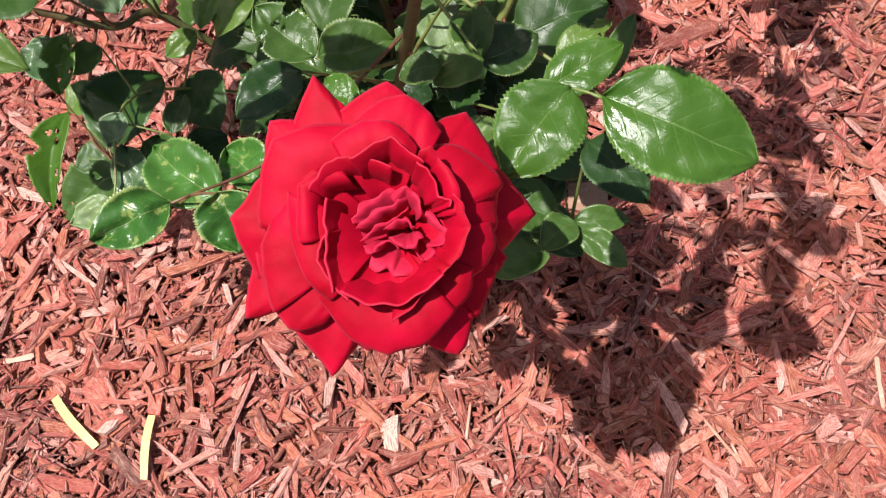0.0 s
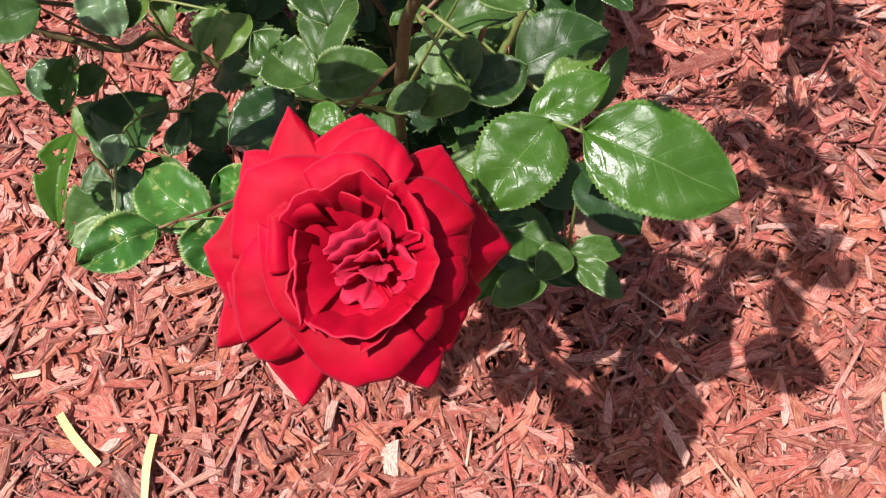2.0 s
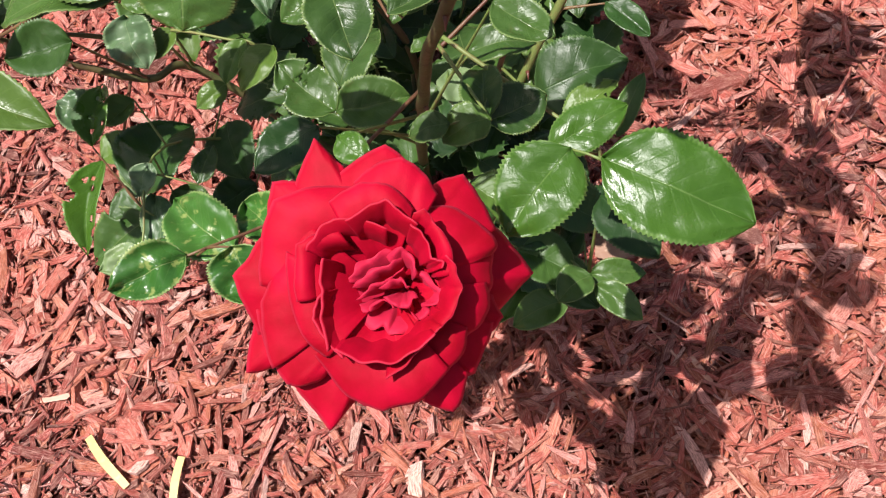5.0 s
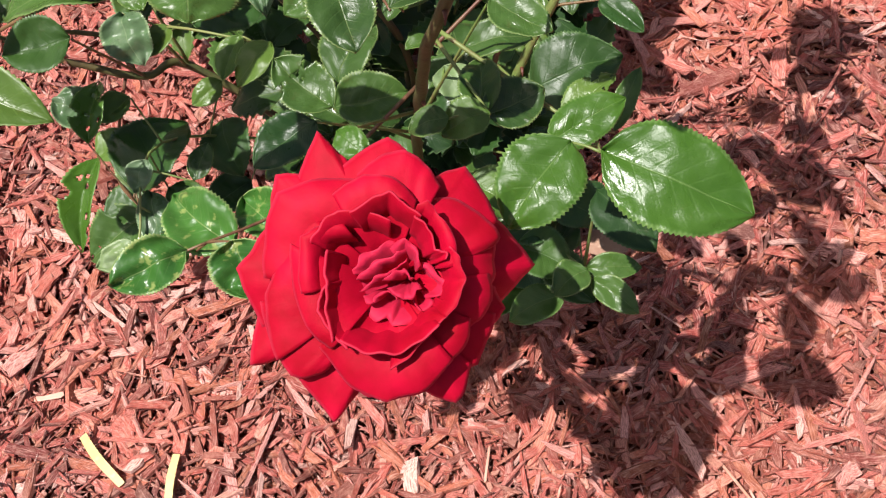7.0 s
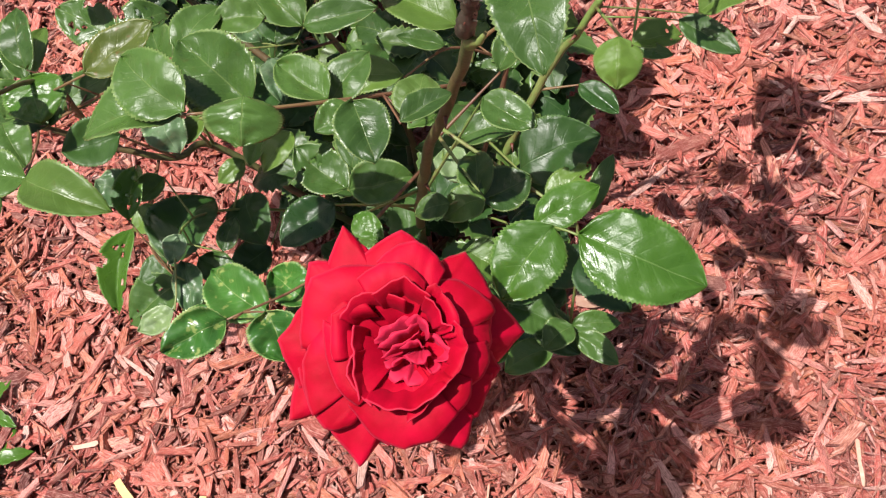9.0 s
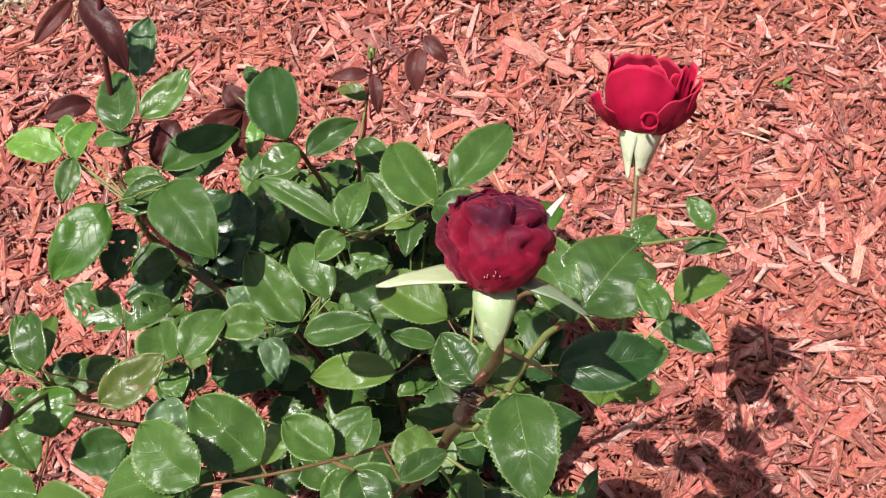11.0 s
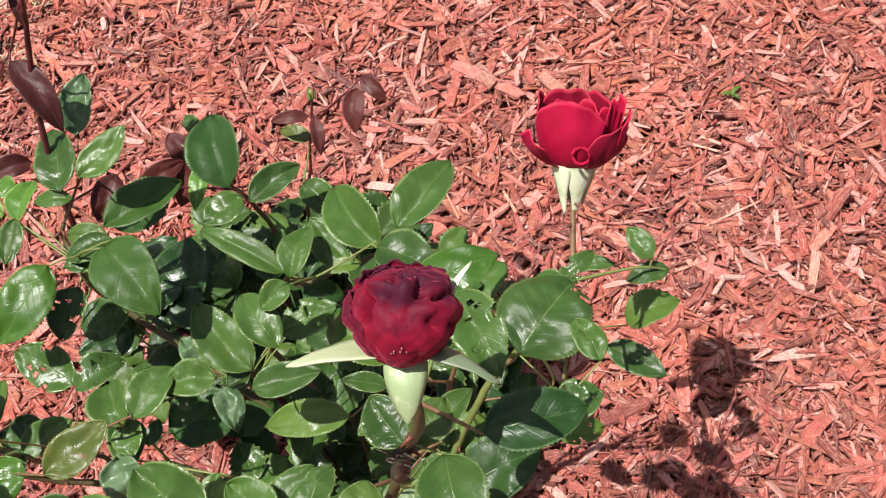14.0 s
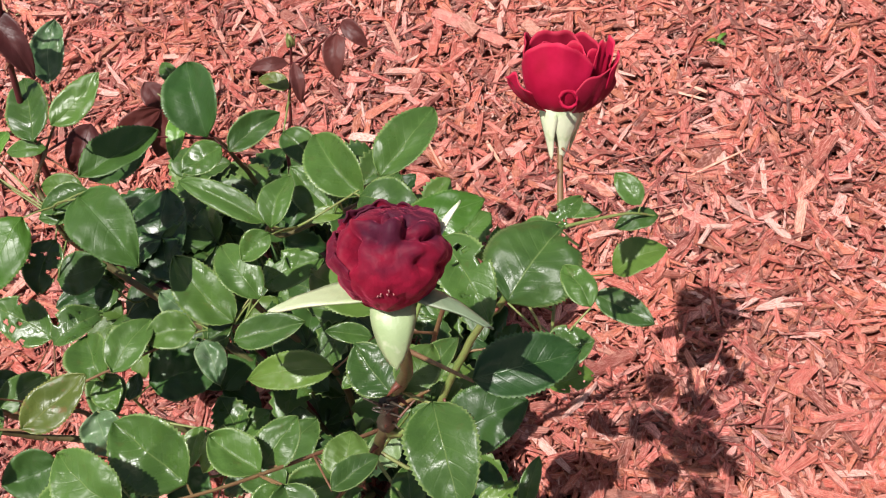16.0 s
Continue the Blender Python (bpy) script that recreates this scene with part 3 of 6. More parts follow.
leaflet(leaf, (0.020, 0.730, 0.316), (0.049, 0.750, 0.313), 0.025, (0.11, 0.01, 0.99), "h")
leaflet(leaf, (-0.015, 0.687, 0.356), (-0.021, 0.721, 0.369), 0.021, (-0.06, -0.35, 0.93), "g")
leaflet(leaf, (0.050, 0.707, 0.309), (0.057, 0.685, 0.306), 0.022, (-0.15, -0.17, 0.97), "g")
leaflet(leaf, (0.055, 0.698, 0.323), (0.042, 0.731, 0.322), 0.029, (-0.15, -0.02, 0.99), "g")
leaflet(leaf, (0.073, 0.689, 0.354), (0.095, 0.721, 0.354), 0.025, (0.06, -0.06, 1.00), "g")
leaflet(leaf, (0.123, 0.709, 0.353), (0.091, 0.708, 0.353), 0.023, (-0.01, -0.22, 0.98), "g")
leaf = stalk((-0.059, 0.692, 0.299), (0.055, 0.633, 0.426))
leaflet(leaf, (0.055, 0.633, 0.427), (0.090, 0.655, 0.433), 0.023, (0.00, -0.28, 0.96), "o")
leaf = stalk((0.143, 0.784, 0.279), (0.152, 0.754, 0.308), (0.132, 0.732, 0.305), (0.134, 0.730, 0.309), (0.160, 0.725, 0.349), (0.147, 0.695, 0.359))
leaflet(leaf, (0.152, 0.754, 0.310), (0.193, 0.767, 0.310), 0.026, (0.02, -0.09, 1.00), "h")
leaflet(leaf, (0.132, 0.732, 0.306), (0.115, 0.725, 0.303), 0.017, (-0.15, -0.05, 0.99), "g")
leaflet(leaf, (0.134, 0.730, 0.311), (0.101, 0.773, 0.330), 0.031, (0.12, -0.33, 0.94), "g")
leaflet(leaf, (0.160, 0.725, 0.350), (0.137, 0.765, 0.353), 0.025, (0.08, -0.03, 1.00), "g")
leaflet(leaf, (0.147, 0.695, 0.361), (0.190, 0.697, 0.369), 0.020, (-0.17, -0.21, 0.96), "g")
leaf = stalk((0.256, 0.728, 0.255), (0.222, 0.752, 0.258), (0.226, 0.734, 0.288), (0.220, 0.707, 0.309), (0.194, 0.693, 0.302))
leaflet(leaf, (0.222, 0.752, 0.259), (0.195, 0.755, 0.259), 0.016, (-0.06, -0.27, 0.96), "g")
leaflet(leaf, (0.226, 0.734, 0.290), (0.178, 0.770, 0.291), 0.033, (-0.05, -0.11, 0.99), "g")
leaflet(leaf, (0.220, 0.707, 0.311), (0.192, 0.713, 0.316), 0.013, (0.14, -0.20, 0.97), "g")
leaflet(leaf, (0.194, 0.693, 0.304), (0.137, 0.697, 0.298), 0.024, (-0.10, -0.19, 0.98), "g")
leaf = stalk((0.138, 0.771, 0.232), (0.096, 0.748, 0.251))
leaflet(leaf, (0.096, 0.748, 0.252), (0.107, 0.716, 0.249), 0.020, (0.19, -0.04, 0.98), "p")
leaf = stalk((0.165, 0.789, 0.312), (0.162, 0.784, 0.333), (0.205, 0.786, 0.330), (0.169, 0.770, 0.350), (0.211, 0.786, 0.329), (0.172, 0.757, 0.367), (0.226, 0.788, 0.342), (0.226, 0.779, 0.358), (0.237, 0.800, 0.343))
leaflet(leaf, (0.162, 0.784, 0.334), (0.110, 0.817, 0.349), 0.018, (0.17, -0.17, 0.97), "g")
leaflet(leaf, (0.205, 0.786, 0.331), (0.180, 0.820, 0.338), 0.026, (-0.05, -0.24, 0.97), "g")
leaflet(leaf, (0.169, 0.770, 0.352), (0.182, 0.806, 0.354), 0.022, (-0.08, -0.03, 1.00), "g")
leaflet(leaf, (0.211, 0.786, 0.330), (0.183, 0.784, 0.331), 0.011, (0.05, -0.10, 0.99), "g")
leaflet(leaf, (0.172, 0.757, 0.369), (0.153, 0.745, 0.363), 0.017, (-0.06, -0.34, 0.94), "g")
leaflet(leaf, (0.226, 0.788, 0.343), (0.197, 0.836, 0.350), 0.032, (-0.21, -0.26, 0.94), "g")
leaflet(leaf, (0.226, 0.779, 0.359), (0.263, 0.753, 0.363), 0.029, (-0.13, -0.06, 0.99), "g")
leaflet(leaf, (0.237, 0.800, 0.345), (0.276, 0.846, 0.346), 0.032, (0.03, -0.05, 1.00), "g")
leaf = stalk((0.246, 0.606, 0.448), (0.259, 0.685, 0.479))
leaflet(leaf, (0.259, 0.685, 0.480), (0.301, 0.696, 0.482), 0.025, (-0.03, -0.07, 1.00), "b")
leaf = stalk((0.260, 0.601, 0.530), (0.283, 0.635, 0.561))
leaflet(leaf, (0.283, 0.635, 0.563), (0.297, 0.597, 0.562), 0.022, (-0.12, -0.08, 0.99), "h")
leaf = stalk((0.261, 0.599, 0.537), (0.258, 0.576, 0.555), (0.262, 0.576, 0.556), (0.273, 0.568, 0.562))
leaflet(leaf, (0.258, 0.576, 0.557), (0.246, 0.597, 0.559), 0.019, (-0.14, -0.20, 0.97), "g")
leaflet(leaf, (0.262, 0.576, 0.557), (0.275, 0.593, 0.559), 0.017, (0.03, -0.13, 0.99), "g")
leaflet(leaf, (0.273, 0.568, 0.564), (0.278, 0.527, 0.564), 0.027, (-0.16, -0.00, 0.99), "g")
leaf = stalk((0.250, 0.604, 0.466), (0.266, 0.603, 0.484))
leaflet(leaf, (0.266, 0.603, 0.486), (0.256, 0.625, 0.488), 0.014, (0.01, -0.11, 0.99), "g")
leaf = stalk((0.219, 0.620, 0.356), (0.255, 0.647, 0.372))
leaflet(leaf, (0.255, 0.647, 0.373), (0.275, 0.670, 0.381), 0.018, (-0.24, -0.12, 0.96), "g")
leaf = stalk((0.197, 0.641, 0.246), (0.213, 0.659, 0.270), (0.228, 0.643, 0.311))
leaflet(leaf, (0.213, 0.659, 0.271), (0.223, 0.636, 0.271), 0.020, (-0.07, -0.03, 1.00), "p")
leaflet(leaf, (0.228, 0.643, 0.312), (0.261, 0.645, 0.318), 0.019, (-0.16, -0.09, 0.98), "g")
leaf = stalk((0.339, 0.717, 0.400), (0.331, 0.702, 0.427), (0.304, 0.661, 0.449), (0.305, 0.649, 0.462), (0.342, 0.635, 0.475), (0.318, 0.613, 0.438), (0.318, 0.603, 0.507))
leaflet(leaf, (0.331, 0.702, 0.428), (0.351, 0.717, 0.433), 0.012, (-0.10, -0.17, 0.98), "h")
leaflet(leaf, (0.304, 0.661, 0.450), (0.305, 0.695, 0.454), 0.014, (-0.14, -0.11, 0.98), "b")
leaflet(leaf, (0.305, 0.649, 0.463), (0.337, 0.686, 0.466), 0.048, (-0.04, -0.05, 1.00), "k")
leaflet(leaf, (0.342, 0.635, 0.476), (0.333, 0.658, 0.476), 0.015, (0.08, 0.02, 1.00), "g")
leaflet(leaf, (0.318, 0.613, 0.440), (0.341, 0.617, 0.439), 0.015, (0.04, -0.06, 1.00), "h")
leaflet(leaf, (0.318, 0.603, 0.508), (0.338, 0.604, 0.512), 0.019, (-0.18, -0.06, 0.98), "h")
leaf = stalk((0.264, 0.592, 0.560), (0.289, 0.570, 0.574))
leaflet(leaf, (0.289, 0.570, 0.576), (0.328, 0.576, 0.576), 0.023, (-0.01, -0.07, 1.00), "d")
leaf = stalk((0.311, 0.741, 0.287), (0.360, 0.726, 0.286), (0.349, 0.784, 0.291), (0.329, 0.688, 0.316), (0.379, 0.759, 0.241), (0.318, 0.668, 0.361))
leaflet(leaf, (0.360, 0.726, 0.287), (0.394, 0.702, 0.281), 0.020, (0.04, -0.19, 0.98), "g")
leaflet(leaf, (0.349, 0.784, 0.293), (0.374, 0.780, 0.293), 0.011, (-0.02, -0.18, 0.98), "g")
leaflet(leaf, (0.329, 0.688, 0.318), (0.350, 0.682, 0.319), 0.011, (-0.07, -0.07, 1.00), "g")
leaflet(leaf, (0.379, 0.759, 0.243), (0.416, 0.768, 0.254), 0.026, (-0.26, -0.06, 0.96), "g")
leaflet(leaf, (0.318, 0.668, 0.363), (0.315, 0.642, 0.355), 0.026, (-0.03, -0.29, 0.96), "f")
leaf = stalk((0.339, 0.717, 0.400), (0.386, 0.731, 0.385), (0.396, 0.729, 0.374))
leaflet(leaf, (0.386, 0.731, 0.387), (0.375, 0.750, 0.393), 0.014, (-0.05, -0.34, 0.94), "g")
leaflet(leaf, (0.396, 0.729, 0.375), (0.371, 0.727, 0.373), 0.013, (-0.07, -0.12, 0.99), "g")
leaf = stalk((0.271, 0.728, 0.216), (0.299, 0.725, 0.223))
leaflet(leaf, (0.299, 0.725, 0.224), (0.323, 0.701, 0.223), 0.017, (-0.05, -0.08, 1.00), "d")
leaf = stalk((0.234, 0.710, 0.186), (0.257, 0.666, 0.220))
leaflet(leaf, (0.257, 0.666, 0.222), (0.308, 0.679, 0.239), 0.044, (-0.25, -0.27, 0.93), "d")
leaf = stalk((0.298, 0.726, 0.348), (0.317, 0.740, 0.361))
leaflet(leaf, (0.317, 0.740, 0.362), (0.338, 0.722, 0.362), 0.022, (-0.13, -0.15, 0.98), "g")
leaf = stalk((0.017, 0.819, 0.296), (0.018, 0.804, 0.317), (-0.001, 0.801, 0.267), (0.040, 0.834, 0.328), (0.047, 0.826, 0.337), (0.010, 0.805, 0.349), (-0.022, 0.851, 0.336), (-0.020, 0.849, 0.342), (-0.032, 0.859, 0.333), (-0.028, 0.875, 0.332), (0.060, 0.793, 0.381))
leaflet(leaf, (0.018, 0.804, 0.318), (0.003, 0.771, 0.308), 0.027, (0.03, -0.31, 0.95), "h")
leaflet(leaf, (-0.001, 0.801, 0.269), (0.036, 0.804, 0.275), 0.030, (-0.14, -0.33, 0.93), "d")
leaflet(leaf, (0.040, 0.834, 0.329), (0.010, 0.840, 0.329), 0.018, (-0.09, -0.39, 0.92), "g")
leaflet(leaf, (0.047, 0.826, 0.338), (0.014, 0.817, 0.334), 0.019, (-0.04, -0.34, 0.94), "g")
leaflet(leaf, (0.010, 0.805, 0.350), (-0.026, 0.760, 0.336), 0.034, (0.10, -0.37, 0.92), "b")
leaflet(leaf, (-0.022, 0.851, 0.337), (-0.012, 0.883, 0.339), 0.020, (-0.07, -0.04, 1.00), "y")
leaflet(leaf, (-0.020, 0.849, 0.343), (-0.026, 0.818, 0.336), 0.018, (0.02, -0.23, 0.97), "g")
leaflet(leaf, (-0.032, 0.859, 0.334), (-0.073, 0.870, 0.340), 0.026, (0.09, -0.16, 0.98), "y")
leaflet(leaf, (-0.028, 0.875, 0.333), (-0.039, 0.889, 0.335), 0.016, (-0.16, -0.23, 0.96), "y")
leaflet(leaf, (0.060, 0.793, 0.383), (0.093, 0.745, 0.378), 0.038, (-0.09, -0.15, 0.98), "d")
leaf = stalk((0.012, 0.844, 0.337), (0.027, 0.848, 0.357))
leaflet(leaf, (0.027, 0.848, 0.359), (-0.001, 0.851, 0.358), 0.012, (-0.06, -0.23, 0.97), "g")
leaf = stalk((0.012, 0.844, 0.337), (0.022, 0.849, 0.364), (0.046, 0.828, 0.350), (0.029, 0.893, 0.364), (0.045, 0.840, 0.391))
leaflet(leaf, (0.022, 0.849, 0.366), (0.012, 0.900, 0.368), 0.029, (-0.13, -0.08, 0.99), "g")
leaflet(leaf, (0.046, 0.828, 0.351), (0.095, 0.860, 0.342), 0.029, (0.18, -0.01, 0.98), "d")
leaflet(leaf, (0.029, 0.893, 0.366), (0.037, 0.933, 0.381), 0.024, (0.06, -0.37, 0.93), "p")
leaflet(leaf, (0.045, 0.840, 0.393), (0.078, 0.866, 0.404), 0.022, (-0.04, -0.37, 0.93), "g")
leaf = stalk((0.043, 0.910, 0.485), (0.044, 0.918, 0.489), (0.035, 0.919, 0.486), (0.033, 0.923, 0.477), (0.048, 0.916, 0.506), (0.027, 0.921, 0.499), (0.061, 0.914, 0.507), (0.063, 0.923, 0.511), (0.069, 0.923, 0.510), (0.010, 0.911, 0.427), (-0.006, 0.930, 0.406))
leaflet(leaf, (0.044, 0.918, 0.491), (0.052, 0.908, 0.480), 0.006, (0.27, -0.61, 0.74), "m")
leaflet(leaf, (0.035, 0.919, 0.488), (0.021, 0.910, 0.485), 0.007, (0.24, -0.61, 0.75), "m")
leaflet(leaf, (0.033, 0.923, 0.479), (0.035, 0.904, 0.465), 0.006, (0.09, -0.57, 0.82), "m")
leaflet(leaf, (0.048, 0.916, 0.508), (0.036, 0.909, 0.506), 0.010, (0.22, -0.62, 0.75), "m")
leaflet(leaf, (0.027, 0.921, 0.500), (0.018, 0.900, 0.487), 0.007, (0.20, -0.58, 0.79), "m")
leaflet(leaf, (0.061, 0.914, 0.508), (0.060, 0.907, 0.503), 0.004, (0.31, -0.62, 0.72), "m")
leaflet(leaf, (0.063, 0.923, 0.513), (0.065, 0.905, 0.498), 0.012, (0.19, -0.60, 0.77), "m")
leaflet(leaf, (0.069, 0.923, 0.512), (0.073, 0.909, 0.498), 0.007, (0.36, -0.58, 0.73), "m")
leaflet(leaf, (0.010, 0.911, 0.428), (0.036, 0.872, 0.402), 0.020, (0.31, -0.37, 0.88), "m")
leaflet(leaf, (-0.006, 0.930, 0.407), (-0.030, 0.901, 0.402), 0.013, (0.39, -0.46, 0.80), "m")
leaf = stalk((0.005, 0.864, 0.299), (-0.024, 0.912, 0.317))
leaflet(leaf, (-0.024, 0.912, 0.319), (-0.056, 0.900, 0.324), 0.017, (0.32, -0.44, 0.84), "m")
leaf = stalk((0.005, 0.864, 0.290), (0.055, 0.878, 0.312))
leaflet(leaf, (0.055, 0.878, 0.314), (0.087, 0.897, 0.315), 0.017, (0.29, -0.57, 0.77), "m")
leaf = stalk((0.120, 0.892, 0.256), (0.060, 0.955, 0.271))
leaflet(leaf, (0.060, 0.955, 0.273), (0.072, 0.931, 0.253), 0.019, (0.20, -0.56, 0.80), "m")
leaf = stalk((0.119, 0.879, 0.297), (0.099, 0.892, 0.314), (0.123, 0.860, 0.326), (0.135, 0.852, 0.317), (0.132, 0.852, 0.326), (0.097, 0.921, 0.310))
leaflet(leaf, (0.099, 0.892, 0.316), (0.094, 0.858, 0.309), 0.014, (-0.10, -0.19, 0.98), "y")
leaflet(leaf, (0.123, 0.860, 0.327), (0.112, 0.913, 0.345), 0.038, (-0.11, -0.33, 0.94), "d")
leaflet(leaf, (0.135, 0.852, 0.319), (0.171, 0.876, 0.320), 0.021, (0.15, -0.27, 0.95), "g")
leaflet(leaf, (0.132, 0.852, 0.327), (0.105, 0.836, 0.326), 0.023, (0.03, -0.15, 0.99), "g")
leaflet(leaf, (0.097, 0.921, 0.312), (0.088, 0.935, 0.318), 0.012, (0.08, -0.35, 0.93), "g")
leaf = stalk((0.166, 0.927, 0.259), (0.171, 0.922, 0.281), (0.163, 0.892, 0.272))
leaflet(leaf, (0.171, 0.922, 0.283), (0.149, 0.935, 0.283), 0.014, (-0.05, -0.05, 1.00), "o")
leaflet(leaf, (0.163, 0.892, 0.273), (0.187, 0.862, 0.267), 0.023, (-0.01, -0.20, 0.98), "g")
leaf = stalk((0.119, 0.885, 0.278), (0.092, 0.904, 0.305))
leaflet(leaf, (0.092, 0.904, 0.307), (0.077, 0.874, 0.292), 0.019, (0.18, -0.50, 0.85), "m")
leaf = stalk((0.173, 0.933, 0.285), (0.176, 0.925, 0.307), (0.180, 0.923, 0.309), (0.221, 0.931, 0.336), (0.219, 0.906, 0.354))
leaflet(leaf, (0.176, 0.925, 0.308), (0.149, 0.923, 0.312), 0.010, (0.17, -0.45, 0.87), "m")
leaflet(leaf, (0.180, 0.923, 0.310), (0.182, 0.898, 0.297), 0.010, (0.17, -0.45, 0.88), "m")
leaflet(leaf, (0.221, 0.931, 0.338), (0.235, 0.912, 0.331), 0.012, (-0.13, -0.43, 0.89), "m")
leaflet(leaf, (0.219, 0.906, 0.356), (0.215, 0.879, 0.345), 0.015, (0.04, -0.38, 0.93), "m")
leaf = stalk((-0.018, 0.702, 0.270), (-0.021, 0.709, 0.271), (-0.021, 0.699, 0.297), (-0.043, 0.719, 0.299), (-0.055, 0.716, 0.297), (-0.055, 0.709, 0.315), (-0.030, 0.698, 0.327), (-0.068, 0.716, 0.313), (-0.006, 0.668, 0.366), (0.006, 0.662, 0.386))
leaflet(leaf, (-0.021, 0.709, 0.273), (-0.052, 0.727, 0.271), 0.024, (-0.05, -0.02, 1.00), "d")
leaflet(leaf, (-0.021, 0.699, 0.298), (0.011, 0.718, 0.297), 0.023, (0.18, -0.26, 0.95), "g")
leaflet(leaf, (-0.043, 0.719, 0.301), (-0.038, 0.749, 0.301), 0.019, (-0.04, -0.01, 1.00), "d")
leaflet(leaf, (-0.055, 0.716, 0.299), (-0.071, 0.739, 0.305), 0.017, (0.12, -0.17, 0.98), "g")
leaflet(leaf, (-0.055, 0.709, 0.317), (-0.078, 0.699, 0.314), 0.024, (-0.12, -0.00, 0.99), "h")
leaflet(leaf, (-0.030, 0.698, 0.329), (-0.043, 0.734, 0.341), 0.020, (0.17, -0.25, 0.95), "g")
leaflet(leaf, (-0.068, 0.716, 0.314), (-0.091, 0.742, 0.319), 0.027, (0.01, -0.18, 0.98), "h")
leaflet(leaf, (-0.006, 0.668, 0.368), (-0.020, 0.651, 0.365), 0.023, (0.04, -0.19, 0.98), "h")
leaflet(leaf, (0.006, 0.662, 0.387), (0.013, 0.634, 0.384), 0.034, (0.02, -0.10, 0.99), "b")
leaf = stalk((0.044, 0.717, 0.197), (0.051, 0.732, 0.225), (0.051, 0.706, 0.264), (0.031, 0.730, 0.264), (0.099, 0.747, 0.248), (0.090, 0.764, 0.247), (0.003, 0.760, 0.267), (0.055, 0.723, 0.293), (0.046, 0.715, 0.294), (-0.023, 0.733, 0.267), (0.117, 0.755, 0.257))
leaflet(leaf, (0.051, 0.732, 0.226), (0.103, 0.746, 0.222), 0.047, (0.07, 0.04, 1.00), "d")
leaflet(leaf, (0.051, 0.706, 0.266), (0.058, 0.724, 0.267), 0.013, (-0.16, -0.05, 0.99), "g")
leaflet(leaf, (0.031, 0.730, 0.265), (0.015, 0.748, 0.273), 0.019, (0.16, -0.30, 0.94), "g")
leaflet(leaf, (0.099, 0.747, 0.249), (0.116, 0.764, 0.253), 0.016, (0.08, -0.28, 0.96), "g")
leaflet(leaf, (0.090, 0.764, 0.249), (0.068, 0.786, 0.258), 0.022, (0.14, -0.26, 0.96), "p")
leaflet(leaf, (0.003, 0.760, 0.268), (0.031, 0.774, 0.273), 0.022, (-0.09, -0.12, 0.99), "g")
leaflet(leaf, (0.055, 0.723, 0.294), (0.067, 0.750, 0.296), 0.023, (-0.08, -0.02, 1.00), "h")
leaflet(leaf, (0.046, 0.715, 0.295), (0.048, 0.681, 0.293), 0.025, (0.15, -0.07, 0.99), "g")
leaflet(leaf, (-0.023, 0.733, 0.269), (-0.046, 0.715, 0.275), 0.025, (0.25, 0.06, 0.97), "d")
leaflet(leaf, (0.117, 0.755, 0.258), (0.089, 0.795, 0.274), 0.034, (0.08, -0.32, 0.94), "d")
leaf = stalk((0.048, 0.824, 0.190), (0.041, 0.821, 0.200), (0.017, 0.809, 0.181), (0.044, 0.788, 0.165), (0.025, 0.809, 0.229))
leaflet(leaf, (0.041, 0.821, 0.202), (0.055, 0.903, 0.204), 0.052, (-0.07, -0.01, 1.00), "d")
leaflet(leaf, (0.017, 0.809, 0.182), (0.073, 0.835, 0.192), 0.042, (-0.12, -0.12, 0.99), "d")
leaflet(leaf, (0.044, 0.788, 0.167), (0.086, 0.802, 0.176), 0.035, (-0.14, -0.19, 0.97), "d")
leaflet(leaf, (0.025, 0.809, 0.231), (-0.017, 0.799, 0.231), 0.027, (0.08, -0.33, 0.94), "d")
leaf = stalk((0.017, 0.818, 0.301), (0.039, 0.822, 0.328))
leaflet(leaf, (0.039, 0.822, 0.329), (0.010, 0.816, 0.327), 0.017, (0.01, -0.31, 0.95), "g")
leaf = stalk((0.119, 0.879, 0.297), (0.080, 0.873, 0.319))
leaflet(leaf, (0.080, 0.873, 0.321), (0.034, 0.855, 0.307), 0.035, (-0.14, -0.36, 0.92), "d")
leaf = stalk((0.068, 0.811, 0.178), (0.072, 0.851, 0.157))
leaflet(leaf, (0.072, 0.851, 0.159), (0.026, 0.877, 0.163), 0.037, (0.04, -0.08, 1.00), "d")
leaf = stalk((0.007, 0.868, 0.324), (0.049, 0.874, 0.341))
leaflet(leaf, (0.049, 0.874, 0.342), (0.032, 0.847, 0.330), 0.021, (0.25, -0.51, 0.82), "m")
leaf = stalk((0.191, 0.652, 0.198), (0.158, 0.627, 0.291), (0.166, 0.627, 0.315), (0.164, 0.615, 0.313))
leaflet(leaf, (0.158, 0.627, 0.293), (0.129, 0.651, 0.303), 0.028, (0.16, -0.22, 0.96), "h")
leaflet(leaf, (0.166, 0.627, 0.317), (0.184, 0.656, 0.324), 0.029, (-0.20, -0.11, 0.97), "g")
leaflet(leaf, (0.164, 0.615, 0.315), (0.200, 0.621, 0.315), 0.027, (0.01, -0.18, 0.98), "g")
leaf = stalk((0.200, 0.635, 0.269), (0.179, 0.570, 0.373))
leaflet(leaf, (0.179, 0.570, 0.375), (0.193, 0.557, 0.375), 0.014, (-0.16, -0.11, 0.98), "b")
leaf = stalk((0.199, 0.638, 0.257), (0.245, 0.638, 0.363))
leaflet(leaf, (0.245, 0.638, 0.364), (0.272, 0.616, 0.366), 0.021, (-0.07, -0.04, 1.00), "g")
